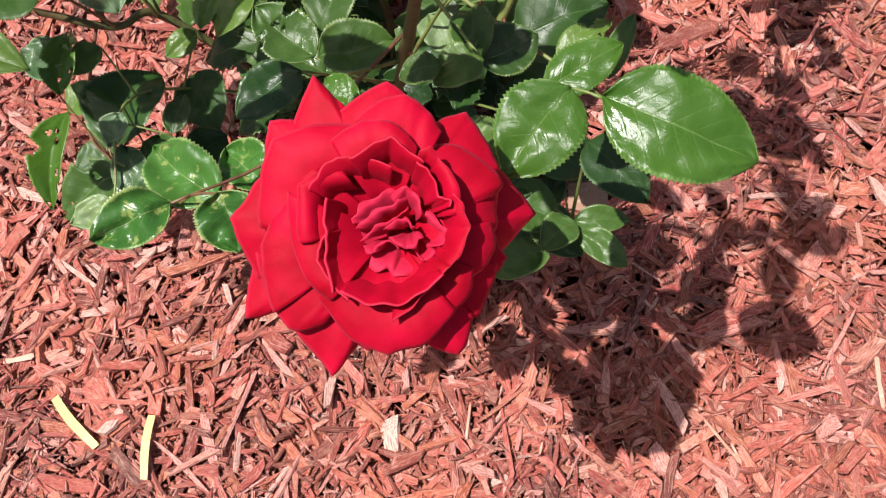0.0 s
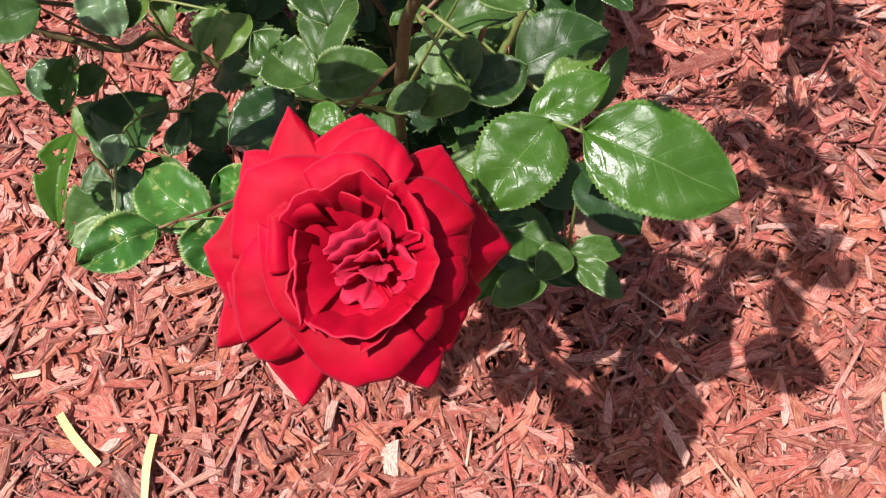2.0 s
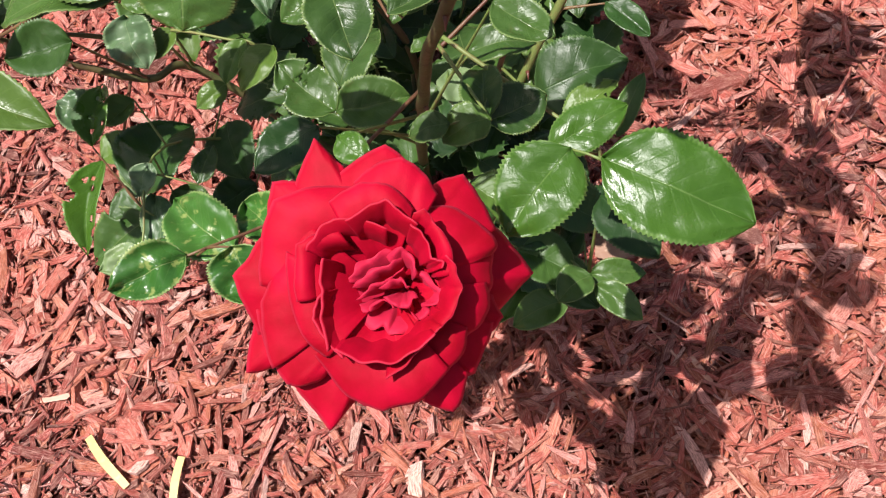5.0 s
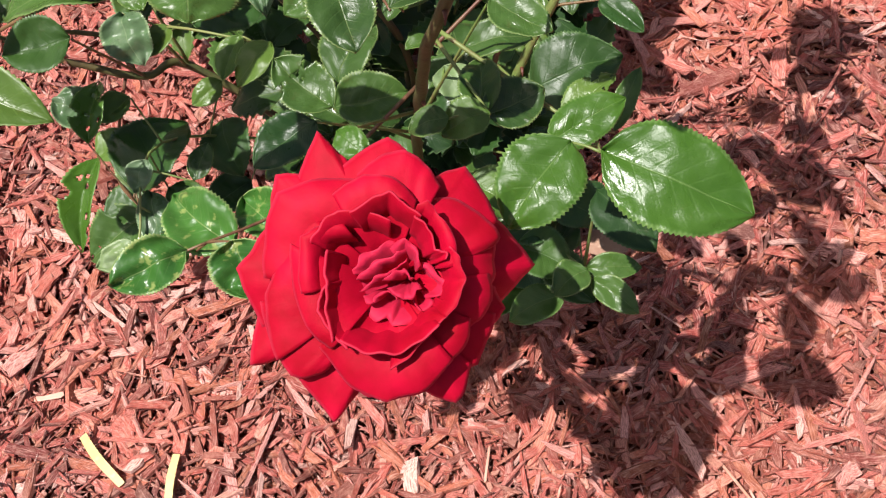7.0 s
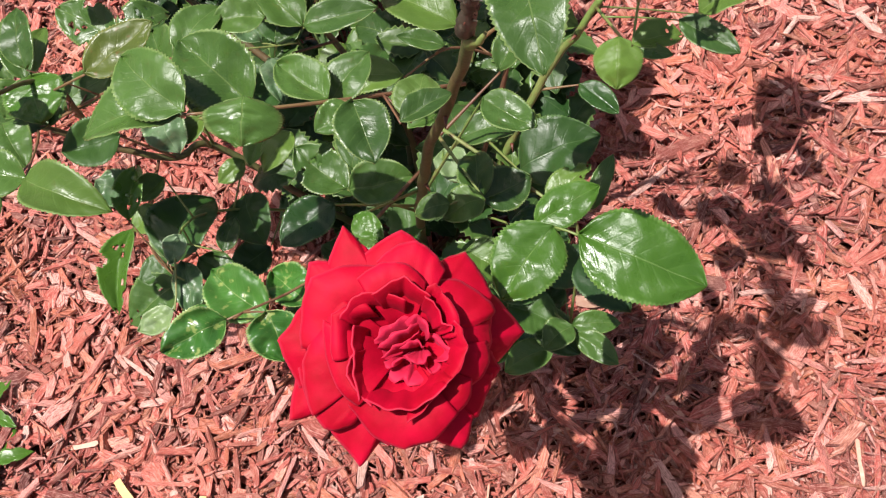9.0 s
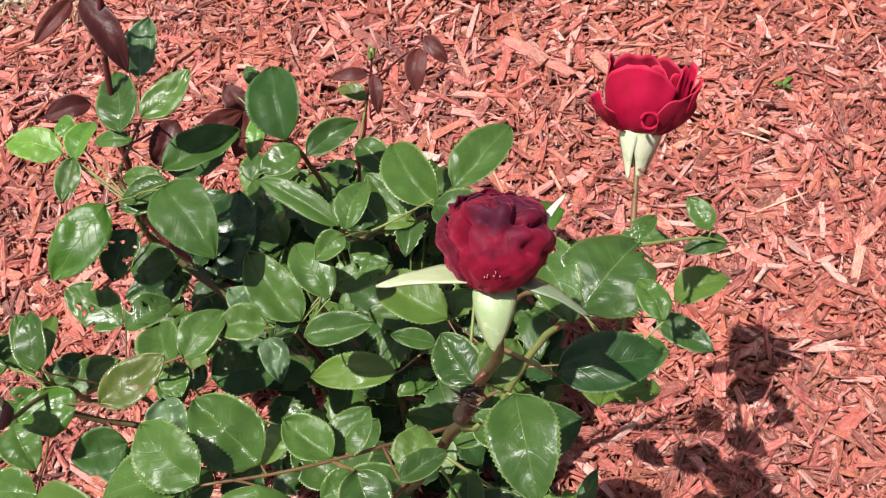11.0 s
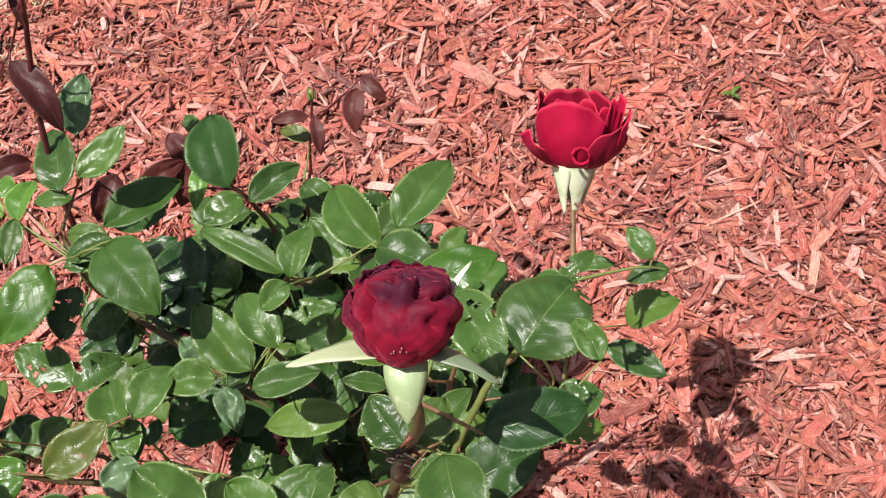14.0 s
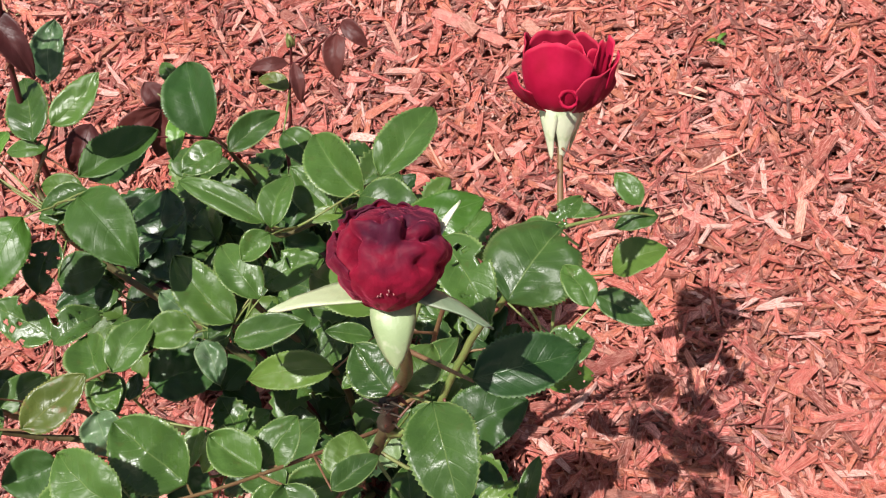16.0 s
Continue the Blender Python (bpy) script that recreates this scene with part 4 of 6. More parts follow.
leaf = stalk((0.194, 0.646, 0.222), (0.159, 0.599, 0.330))
leaflet(leaf, (0.159, 0.599, 0.331), (0.130, 0.577, 0.329), 0.025, (0.02, -0.12, 0.99), "d")
leaf = stalk((0.042, 0.716, 0.199), (0.067, 0.684, 0.291), (0.045, 0.686, 0.304), (0.110, 0.668, 0.301), (0.127, 0.662, 0.300))
leaflet(leaf, (0.067, 0.684, 0.292), (0.056, 0.668, 0.288), 0.015, (-0.07, -0.24, 0.97), "g")
leaflet(leaf, (0.045, 0.686, 0.305), (0.055, 0.659, 0.295), 0.027, (0.05, -0.33, 0.94), "p")
leaflet(leaf, (0.110, 0.668, 0.302), (0.101, 0.644, 0.298), 0.015, (-0.08, -0.17, 0.98), "g")
leaflet(leaf, (0.127, 0.662, 0.302), (0.108, 0.641, 0.298), 0.019, (-0.09, -0.09, 0.99), "g")
leaf = stalk((0.024, 0.699, 0.218), (0.046, 0.637, 0.357))
leaflet(leaf, (0.046, 0.637, 0.359), (0.015, 0.628, 0.361), 0.027, (0.17, -0.31, 0.94), "d")
leaf = stalk((0.108, 0.701, 0.112), (0.073, 0.658, 0.148), (0.066, 0.680, 0.189), (0.070, 0.696, 0.210), (0.043, 0.626, 0.211), (0.052, 0.602, 0.201), (0.065, 0.621, 0.228), (0.026, 0.672, 0.239), (0.042, 0.629, 0.242), (0.038, 0.580, 0.236))
leaflet(leaf, (0.073, 0.658, 0.149), (0.046, 0.639, 0.151), 0.027, (0.17, -0.16, 0.97), "d")
leaflet(leaf, (0.066, 0.680, 0.191), (0.079, 0.643, 0.189), 0.033, (-0.14, -0.10, 0.99), "d")
leaflet(leaf, (0.070, 0.696, 0.211), (0.052, 0.682, 0.209), 0.016, (0.06, -0.28, 0.96), "g")
leaflet(leaf, (0.043, 0.626, 0.212), (0.068, 0.608, 0.208), 0.022, (0.12, -0.09, 0.99), "d")
leaflet(leaf, (0.052, 0.602, 0.202), (0.029, 0.583, 0.198), 0.022, (-0.14, -0.04, 0.99), "g")
leaflet(leaf, (0.065, 0.621, 0.230), (0.072, 0.645, 0.230), 0.014, (0.21, -0.09, 0.97), "g")
leaflet(leaf, (0.026, 0.672, 0.241), (0.010, 0.657, 0.239), 0.019, (-0.02, -0.06, 1.00), "g")
leaflet(leaf, (0.042, 0.629, 0.243), (0.033, 0.612, 0.237), 0.016, (-0.11, -0.29, 0.95), "p")
leaflet(leaf, (0.038, 0.580, 0.238), (0.014, 0.570, 0.232), 0.017, (-0.11, -0.26, 0.96), "p")


# ---- blooms ----
def frame_of(center, axis, spin=0.0):
    z = Vector(axis).normalized()
    x = Vector((1, 0, 0))
    x = (x - z * x.dot(z)).normalized()
    y = z.cross(x)
    m = Matrix((x, y, z)).transposed().to_4x4()
    return Matrix.Translation(center) @ m @ Matrix.Rotation(radians(spin), 4, "Z")


def petal(flower, m, angle, half, foot, belly, rim, tip=0.0, roll=0.0, ruffle=0.0, material=None, rows=12, cols=17, crinkle=0.0, skew=0.0, lip=0.0):
    """One petal. foot, belly, rim: (out from the axis, up along it) in millimetres; angles in degrees; tip, roll: how far the rim is drawn to a point and its sides roll back, mm."""
    seed = rng.uniform(0, 50)
    a0, hw = radians(angle), radians(half)
    out = []
    for j in range(rows + 1):
        row = []
        for i in range(cols):
            u = -1 + 2 * i / (cols - 1)
            top = 1 - 0.22 * abs(u) ** 2.6
            v = j / rows * top
            r = (1 - v) ** 2 * foot[0] + 2 * v * (1 - v) * belly[0] + v * v * rim[0]
            h = (1 - v) ** 2 * foot[1] + 2 * v * (1 - v) * belly[1] + v * v * rim[1]
            point = max(0.0, 1 - abs(u) / 0.75) ** 1.5
            r += tip * point * v ** 3
            h -= 0.35 * tip * point * v ** 4
            # sides roll outward and down
            back = roll * abs(u) ** 2.2 * v ** 2.5
            h -= back
            r -= 0.25 * back
            h += ruffle * math.sin(u * 5.3 + seed) * v ** 3
            r += ruffle * 0.7 * math.cos(u * 6.7 + seed * 2) * v ** 3
            h += 0.5 * noise.noise((u * 1.6 + seed, v * 2.2, 3)) * v
            r += 0.7 * noise.noise((u * 1.6, v * 2.2 + seed, 7)) * v
            r += skew * u * v * v
            fold = max(0.0, (v - 0.84) / 0.16) ** 1.6 * (0.7 + 0.9 * noise.noise((u * 2.1 + seed, 6, 2)))
            r += lip * fold
            h -= 0.8 * lip * fold * fold
            h += 0.6 * skew * u * v * v
            if crinkle:
                r += crinkle * noise.noise((u * 2.4 + seed, v * 1.9, 1)) * v * 1.5
                h += crinkle * noise.noise((u * 2.4, v * 1.9 + seed, 9)) * v * 1.5
            w = a0 + u * hw * (0.42 + 0.58 * min(1, v * 1.25) ** 0.7)
            row.append(tuple(m @ Vector((r * math.cos(w) / 1000, r * math.sin(w) / 1000, h / 1000))))
        out.append(row)
    g = np.array(out)[:, ::-1]
    verts, faces, uvs = thin(g, 0.0006)
    return bush_part("petal", verts, faces, material or PETAL, flower, "", uvs)


# the shrivelled bloom as it is seen from the path: swellings and sunken folds, across and up its front, with their reach and height
FRONT = (Vector((1, 0, 0)), Vector((0, 0.42, 0.907)), Vector((0.05, -0.90, 0.42)))
LUMPS = ((0.1, 0.5, 0.24, 0.29), (0.66, 0.56, 0.24, 0.2), (0.8, 0.02, 0.26, 0.22), (0.48, 0.14, 0.18, 0.17), (-0.76, 0.1, 0.24, 0.2), (-0.08, -0.35, 0.5, 0.12), (-0.3, 0.66, 0.2, 0.17), (0.55, -0.45, 0.25, 0.09), (-0.45, 0.60, 0.14, 0.16), (-0.68, 0.42, 0.12, 0.10), (-0.38, 0.20, 0.13, 0.08),
         (-0.52, 0.36, 0.085, -0.46), (-0.545, 0.24, 0.08, -0.50), (-0.56, 0.12, 0.08, -0.48), (-0.56, 0.01, 0.08, -0.40), (-0.54, -0.10, 0.07, -0.24), (-0.85, 0.12, 0.07, -0.50), (-0.84, 0.22, 0.05, -0.36), (0.33, 0.36, 0.09, -0.20),
         (0.36, 0.56, 0.09, -0.20), (0.44, 0.30, 0.06, -0.20), (0.62, 0.27, 0.08, -0.24), (0.74, 0.30, 0.07, -0.22), (0.50, -0.10, 0.10, -0.14), (0.58, -0.22, 0.09, -0.14), (-0.14, 0.34, 0.1, -0.19), (-0.08, 0.68, 0.07, -0.28), (0.12, 0.76, 0.07, -0.25), (0.86, -0.22, 0.08, -0.22))


def swelling(d):
    x, y, z = (d.dot(f) for f in FRONT)
    if z < -0.3:
        return 0.1 * noise.noise(d * 3)
    return sum(h * math.exp(-((x - cx) ** 2 + (y - cy) ** 2) / (r * r)) for cx, cy, r, h in LUMPS)


def shell_petal(flower, m, angle, half, low, high, layer):
    """A petal that wraps a closed, crumpled bloom like a shell; low and high: degrees up from its foot."""
    seed = rng.uniform(0, 40)
    rows = []
    for j in range(49):
        row = []
        for i in range(81):
            u = -1 + i / 40
            top = high * (1 - (0.16 if high < 165 else 0.02) * abs(u) ** 2.5) + (9 if high < 165 else 1) * noise.noise((u * 2.6 + seed, 1, 2))
            p = radians(low + (top - low) * j / 48)
            a = radians(angle + u * half * (0.55 + 0.45 * math.sin(min(p, 1.57))))
            d = Vector((math.cos(a) * math.sin(p), math.sin(a) * math.sin(p), -math.cos(p)))
            r = 20.8 * layer * (1 + swelling(d) + 0.07 * noise.noise(d * 2.3 + Vector((3, 0, 1))) + 0.035 * noise.noise(d * 6 + Vector((1, 1, 5))) + 0.010 * noise.noise(d * 13))
            r += 1.9 * max(0.0, j / 48 - 0.82) * 5 * (0.4 + noise.noise((u * 4 + seed, 4, 4)))
            r -= 1.0 * abs(u) ** 6
            row.append(tuple(m @ (d * (r / 1000))))
        rows.append(row)
    verts, faces, uvs = thin(np.array(rows)[:, ::-1], 0.0006)
    return bush_part("petal", verts, faces, PETAL_OLD, flower, "", uvs)


def sepal(flower, m, angle, length, out, drop, width, material=None, curl=0.0, taper=0.0, start=3):
    """A pointed sepal that hangs from the foot of a bloom; millimetres."""
    a = radians(angle)
    rows = []
    for j in range(13):
        v = j / 12
        w = width / 2 * (1.05 * (4 * v * (1 - v)) ** 0.7 * (1 - 0.35 * v) + 0.45 * (1 - v) ** 3 + 0.02)
        w = w * (1 - taper) + taper * width / 2 * (1 - v) ** 0.75 * (0.9 + 0.25 * math.sin(6 * v)) + taper * 0.15
        r = start + out * v + curl * math.sin(math.pi * v ** (1 - 0.45 * taper))
        h = -1 - drop * v + 2.0 * math.sin(math.pi * v)
        row = []
        for i in range(7):
            u = -1 + i / 3
            x, y = r - 1.5 * u * u * (w / 4), u * w
            row.append(tuple(m @ Vector(((x * math.cos(a) - y * math.sin(a)) / 1000, (x * math.sin(a) + y * math.cos(a)) / 1000, (h + 0.9 * noise.noise((u * 2, v * 4, a)) * (0.3 + v)) / 1000))))
        rows.append(row)
    verts, faces, uvs = thin(np.array(rows), 0.0006)
    return bush_part("sepal", verts, faces, material or SEPAL, flower, "", uvs)


def hip(flower_name, m, r, length, material, label):
    """The swollen foot under a bloom: the part that carries its petals."""
    line = [m @ Vector((0, 0, -z / 1000)) for z in (0, length * 0.2, length * 0.45, length * 0.75, length)]
    verts, faces = [], []
    x, y = (m.to_3x3() @ Vector((1, 0, 0))), (m.to_3x3() @ Vector((0, 1, 0)))
    for p, k in zip(line, (0.75, 1.0, 0.95, 0.6, 0.3)):
        for s in range(12):
            w = math.pi * s / 6
            verts.append(p + (x * math.cos(w) + y * math.sin(w)) * (r * k / 1000))
    for i in range(4):
        for s in range(12):
            q = (s + 1) % 12
            faces.append((i * 12 + s, (i + 1) * 12 + s, (i + 1) * 12 + q, i * 12 + q))
    faces += [tuple(range(12)), tuple(48 + s for s in range(12))[::-1]]
    return bush_part(flower_name, verts, faces, material, None, label)


# the wide open red bloom
OPEN = frame_of((0.2111, 0.4787, 0.4512), (0.10, -0.40, 0.91))
open_rose = hip("bloom", OPEN @ Matrix.Translation((0, 0, -0.020)), 5, 10, GREEN_STEM, "wide open bright red rose with pointed outer petals")


HEART = (4.0, -6.0)


def rose_petal(left, tip, right, belly, rim, roll, bulge, crease, foot=0.22, foot_h=-15, ease=1.0, material=None, crinkle=1.0):
    """A petal of the open bloom, in millimetres on its disc. Its rim runs from one corner over a drawn-out tip to the other corner; belly and rim are heights, roll turns the rim back, bulge rounds its sides, crease runs up to the tip."""
    c, a, t, b = (Vector(p) for p in (HEART, left, tip, right))
    seed = rng.uniform(0, 60)
    out = []
    for j in range(23):
        row = []
        for i in range(31):
            u = -1 + i / 15
            au = abs(u)
            end = a if u < 0 else b
            q = t.lerp(end, au)
            side = end - t
            away = Vector((side.y, -side.x)).normalized() if side.length > 0 else Vector((0, 0))
            if away.dot(t - c) < 0:
                away = -away
            q = q + away * (0.6 * bulge * math.sin(math.pi * au)) + (t - c).normalized() * (0.9 * crinkle * noise.noise((u * 3.1 + seed, 5, 1)))
            v = j / 22
            near = c + (q - c) * foot
            k = v ** ease
            p = near.lerp(q, k)
            h = (1 - v) ** 2 * foot_h + 2 * v * (1 - v) * belly + v * v * rim
            # the rim turns back, most at the sides of the tip
            over = max(0.0, (v - 0.78) / 0.22)
            h -= roll * over ** 2 * (0.2 + 0.9 * au * (1 - au) * 4 + 0.5 * noise.noise((u * 2.0 + seed, 1, 4)))
            h -= crease * math.exp(-(u / 0.16) ** 2) * v ** 2.5 * (1 - 0.6 * over)
            h -= 0.8 * au ** 6 * v
            h += crinkle * (1.5 * noise.noise((u * 1.3 + seed, v * 1.8, 3)) + 0.5 * noise.noise((u * 3.4 + seed, v * 2.8, 8))) * v
            p = p + Vector((noise.noise((u * 1.6, v * 2 + seed, 5)), noise.noise((u * 1.6 + seed, v * 2, 6)))) * (0.9 * crinkle * v)
            row.append((p.x, p.y, h))
        out.append(row)
    # all petals face upward, whichever way the corners run
    if (a - c).cross(b - c) > 0:
        out = [r[::-1] for r in out]
    pts = np.array([[tuple(OPEN @ (Vector(q) / 1000)) for q in r] for r in out])
    verts, faces, uvs = thin(pts[:, ::-1], 0.0006)
    return bush_part("petal", verts, faces, material or PETAL, open_rose, "", uvs)


def heart_petal(rim, top, arch, foot=0.42):
    """A crumpled ribbon of the heart: its rim runs along a bent line, and the sheet drops from there into the cup."""
    core = Vector((10.0, -6.0))
    line = smooth_line([(*q, 0) for q in rim], 9)
    seed = rng.uniform(0, 60)
    out = []
    for j in range(17):
        v = j / 16
        row = []
        for i, q in enumerate(line):
            k = i / (len(line) - 1)
            wave = noise.noise((k * 4.2 + seed, 1, 2))
            q = Vector((q.x, q.y)) + (Vector((q.x, q.y)) - core).normalized() * (1.6 * wave)
            p = (core + (q - core) * foot).lerp(q, v)
            h = (1 - v) ** 2 * -16 + 2 * v * (1 - v) * arch + v * v * top
            h += v * (1.8 * noise.noise((k * 5 + seed, v * 1.6, 4)) + 1.1 * wave) - 1.5 * max(0.0, v - 0.85) * 6 * (0.5 + wave)
            h -= 2.0 * abs(2 * k - 1) ** 5 * v
            p = p + Vector((noise.noise((k * 3 + seed, v * 2, 6)), noise.noise((k * 3, v * 2 + seed, 9)))) * (1.3 * v)
            row.append((p.x, p.y, h))
        out.append(row)
    a, b = Vector(rim[0]) - core, Vector(rim[-1]) - core
    if a.cross(b) > 0:
        out = [r[::-1] for r in out]
    pts = np.array([[tuple(OPEN @ (Vector(q) / 1000)) for q in r] for r in out])
    verts, faces, uvs = thin(pts[:, ::-1], 0.0005)
    return bush_part("petal", verts, faces, PETAL_INNER, open_rose, "", uvs)


# the spread spikes underneath: corner, tip, corner; belly and rim heights, roll, bulge, crease
OUTER = (
    ((-29.0, 22.5), (-19.1, 46.2), (-9.1, 35.1), -6, -13, 1, 0.6, 1.2),
    ((-37.7, 12.0), (-33.9, 32.2), (-22.2, 31.1), -7, -14, 1, 0.6, 0.6),
    ((-14.6, 30.7), (5.7, 42.8), (20.1, 27.0), -4, -11, 1, 1.8, 0.9),
    ((13.7, 25.5), (31.1, 31.5), (41.4, 11.8), -6, -19, 1, 0.9, 0.9),
    ((37.4, 16.7), (54.1, -4.7), (36.8, -20.1), -12, -33, 1, 0.9, 1.2),
    ((36.4, -6.8), (42.3, -18.8), (32.0, -30.2), -8, -24, 1, 0.9, 0.6),
    ((38.3, -20.1), (31.3, -37.3), (16.0, -39.8), -5, -18, 1, 1.2, 0.6),
    ((29.6, -36.7), (23.4, -49.9), (9.1, -43.2), -8, -15, 1, 0.9, 0.6),
    ((2.5, -42.8), (-6.9, -46.5), (-16.2, -36.2), -9, -16, 1, 1.2, 0.6),
    ((-5.9, -39.6), (-19.0, -53.3), (-33.5, -33.5), -7, -14, 1, 0.9, 0.9),
    ((-31.0, -29.8), (-47.0, -32.6), (-43.0, -14.5), -8, -15, 1, 0.6, 0.9),
    ((-41.4, -19.9), (-49.4, 0.7), (-33.1, 18.4), -6, -13, 1, 0.9, 1.2),
)
for row in OUTER:
    rose_petal(*row, foot=0.15, foot_h=-16)
MIDDLE = (
    ((-6.0, 30.2), (10.9, 37.7), (21.9, 25.0), 0, -6, 1.5, 3, 0.35),
    ((-38.8, -3.0), (-32.6, 25.7), (-1.3, 28.7), 1, -5, 1.5, 4, 0.56),
    ((-35.8, -30.5), (-38.3, -7.7), (-20.2, 17.2), 2, -4, 1.5, 3, 0.7),
    ((-18.9, -34.2), (-31.8, -36.0), (-40.8, -10.5), 0, -6, 1.5, 3, 1),
    ((-14.0, 24.0), (2.0, 29.8), (14.7, 20.3), 5, -1, 1.5, 3, 0.56),
    ((14.7, 20.3), (38.2, 11.4), (36.4, 2.6), 4, -10, 1.0, 7, 1),
    ((25.3, 12.6), (39.3, 5.8), (36.6, -12.5), 4, -13, 1.0, 2, 1),
    ((37.1, -5.0), (33.0, -20.8), (21.1, -21.5), 5, -9, 1.0, 4, 0.7),
    ((29.8, -19.7), (22.1, -34.4), (6.8, -35.5), 2, -4, 1.5, 4, 0.35),
    ((23.1, -33.5), (0.4, -46.1), (-20.9, -26.6), 5, -1, 1.5, 5, 1),
    ((-15.5, -26.8), (-24.9, -18.4), (-28.4, 8.7), 8, 2, 1.5, 3, 1),
)
for row in MIDDLE:
    rose_petal(*row, foot=0.2, foot_h=-12, crinkle=1.0)
# the cup, steep and deep
CUP = (
    ((-24.7, -7.5), (-24.3, 11.0), (-10.5, 14.8), 9, 5, 0.8, 2, 1.0),
    ((-21.0, 8.5), (-11.5, 18.6), (5.5, 14.6), 5, 7, 0.5, 2.5, 0.8),
    ((-7.2, 17.7), (5.2, 23.8), (16.3, 15.3), 6, 10, 0.5, 1, 1.5),
    ((14.6, 19.2), (21.3, 16.6), (25.5, -1.0), 8, 8, 0.9, 3, 2),
    ((13.7, 16.0), (19.4, 4.4), (22.6, 1.0), 4, 10, 0.5, 3, 2),
    ((23.8, 5.1), (28.2, -6.4), (21.7, -17.8), 6, 9, 0.9, 3, 1.5),
    ((-15.0, -24.0), (-17.1, -7.9), (-14.9, 6.2), -4, 9, 0.4, 1, 1.0),
    ((-11.3, -27.0), (-20.0, -13.4), (-16.3, -4.2), 0, 8, 0.4, 1, 1.0),
    ((19.3, -19.2), (4.4, -28.8), (-13.0, -23.2), -2, 11, 1.2, 3, 1),
    ((23.5, -13.7), (18.9, -19.5), (3.0, -34.4), 2, 8, 1.2, 2, 1),
)
for row in CUP:
    rose_petal(*row, foot=0.62, foot_h=-18, ease=1.4, crinkle=1.1)
# the crumpled heart: the line of each rim, its height and the arch below it
for rim, top, arch in (
    (((-9.8, -2.6), (-6.6, 2.2), (-0.9, 6.0), (6.8, 7.5)), -3, -4),
    (((-8.0, -4.7), (-2.8, -0.7), (3.6, 2.8), (9.9, 5.8)), -1, -2),
    (((-5.8, -8.0), (-1.6, -4.5), (5.2, -1.9), (9.7, 2.4)), 1, 0),
    (((-6.4, -10.6), (-3.4, -13.6), (-1.5, -10.6), (3.2, -9.7), (5.4, -13.2)), -1, -2),
    (((-6.1, -13.7), (-2.0, -18.8), (2.2, -17.9), (4.8, -21.8), (10.7, -20.2)), -3, -4),
    (((4.7, 5.2), (8.6, 8.2), (12.9, 4.9), (14.4, -1.6)), 1, 0),
    (((13.4, -0.0), (18.2, -2.5), (22.5, -6.5), (21.0, -11.3), (15.6, -12.6)), -1, -2),
    (((11.3, -11.2), (13.8, -16.6), (18.2, -13.5)), -1, -2),
    (((1.2, -5.0), (7.5, -2.3), (12.2, -5.2)), 3, 2),
    (((2.9, -8.5), (8.8, -11.5), (14.0, -8.0)), 3, 2),
):
    heart_petal(rim, top, arch, 0.05 if top == 3 else 0.40)

heart_petal([(10 + 17 * math.cos(k * 0.785), -6 + 15 * math.sin(k * 0.785)) for k in range(9)], -6, -13, 0.02)

# leaves on its stem, mostly unseen under the bloom, added to shade the mulch
leaf = stalk((0.194, 0.575, 0.279), (0.183, 0.572, 0.272), (0.180, 0.558, 0.268), (0.176, 0.540, 0.263))
leaflet(leaf, (0.183, 0.572, 0.273), (0.150, 0.573, 0.262), 0.024, (0.05, 0.05, 1.0), "g")
leaflet(leaf, (0.180, 0.558, 0.269), (0.196, 0.586, 0.262), 0.024, (0.05, 0.10, 1.0), "g")
leaflet(leaf, (0.176, 0.540, 0.264), (0.168, 0.506, 0.258), 0.026, (0.05, 0.05, 1.0), "g")
leaf = stalk((0.199, 0.541, 0.335), (0.193, 0.540, 0.328), (0.197, 0.548, 0.326), (0.186, 0.535, 0.326))
leaflet(leaf, (0.186, 0.535, 0.327), (0.177, 0.510, 0.318), 0.024, (-0.05, 0.05, 1.0), "g")
leaflet(leaf, (0.197, 0.548, 0.327), (0.204, 0.568, 0.312), 0.020, (0.05, 0.10, 1.0), "g")
leaf = stalk((0.203, 0.520, 0.365), (0.206, 0.528, 0.362), (0.218, 0.528, 0.364))
leaflet(leaf, (0.206, 0.528, 0.363), (0.200, 0.556, 0.356), 0.024, (0.05, 0.10, 1.0), "g")
leaflet(leaf, (0.218, 0.528, 0.365), (0.244, 0.536, 0.362), 0.028, (0.05, 0.10, 1.0), "g")
leaf = stalk((0.205, 0.512, 0.375), (0.200, 0.512, 0.374), (0.198, 0.520, 0.372), (0.190, 0.508, 0.372))
leaflet(leaf, (0.198, 0.520, 0.373), (0.181, 0.534, 0.368), 0.024, (0.05, 0.10, 1.0), "g")
leaflet(leaf, (0.190, 0.508, 0.373), (0.172, 0.488, 0.368), 0.030, (0.05, 0.10, 1.0), "g")

leaf = stalk((0.192, 0.590, 0.254), (0.192, 0.574, 0.251))
leaflet(leaf, (0.192, 0.574, 0.252), (0.188, 0.604, 0.248), 0.024, (0.0, 0.05, 1.0), "g")
leaf = stalk((0.187, 0.622, 0.200), (0.234, 0.594, 0.210), (0.262, 0.572, 0.212))
leaflet(leaf, (0.262, 0.572, 0.214), (0.286, 0.545, 0.206), 0.025, (0.0, 0.05, 1.0), "g")
leaflet(leaf, (0.234, 0.594, 0.212), (0.264, 0.592, 0.208), 0.024, (0.0, 0.05, 1.0), "g")

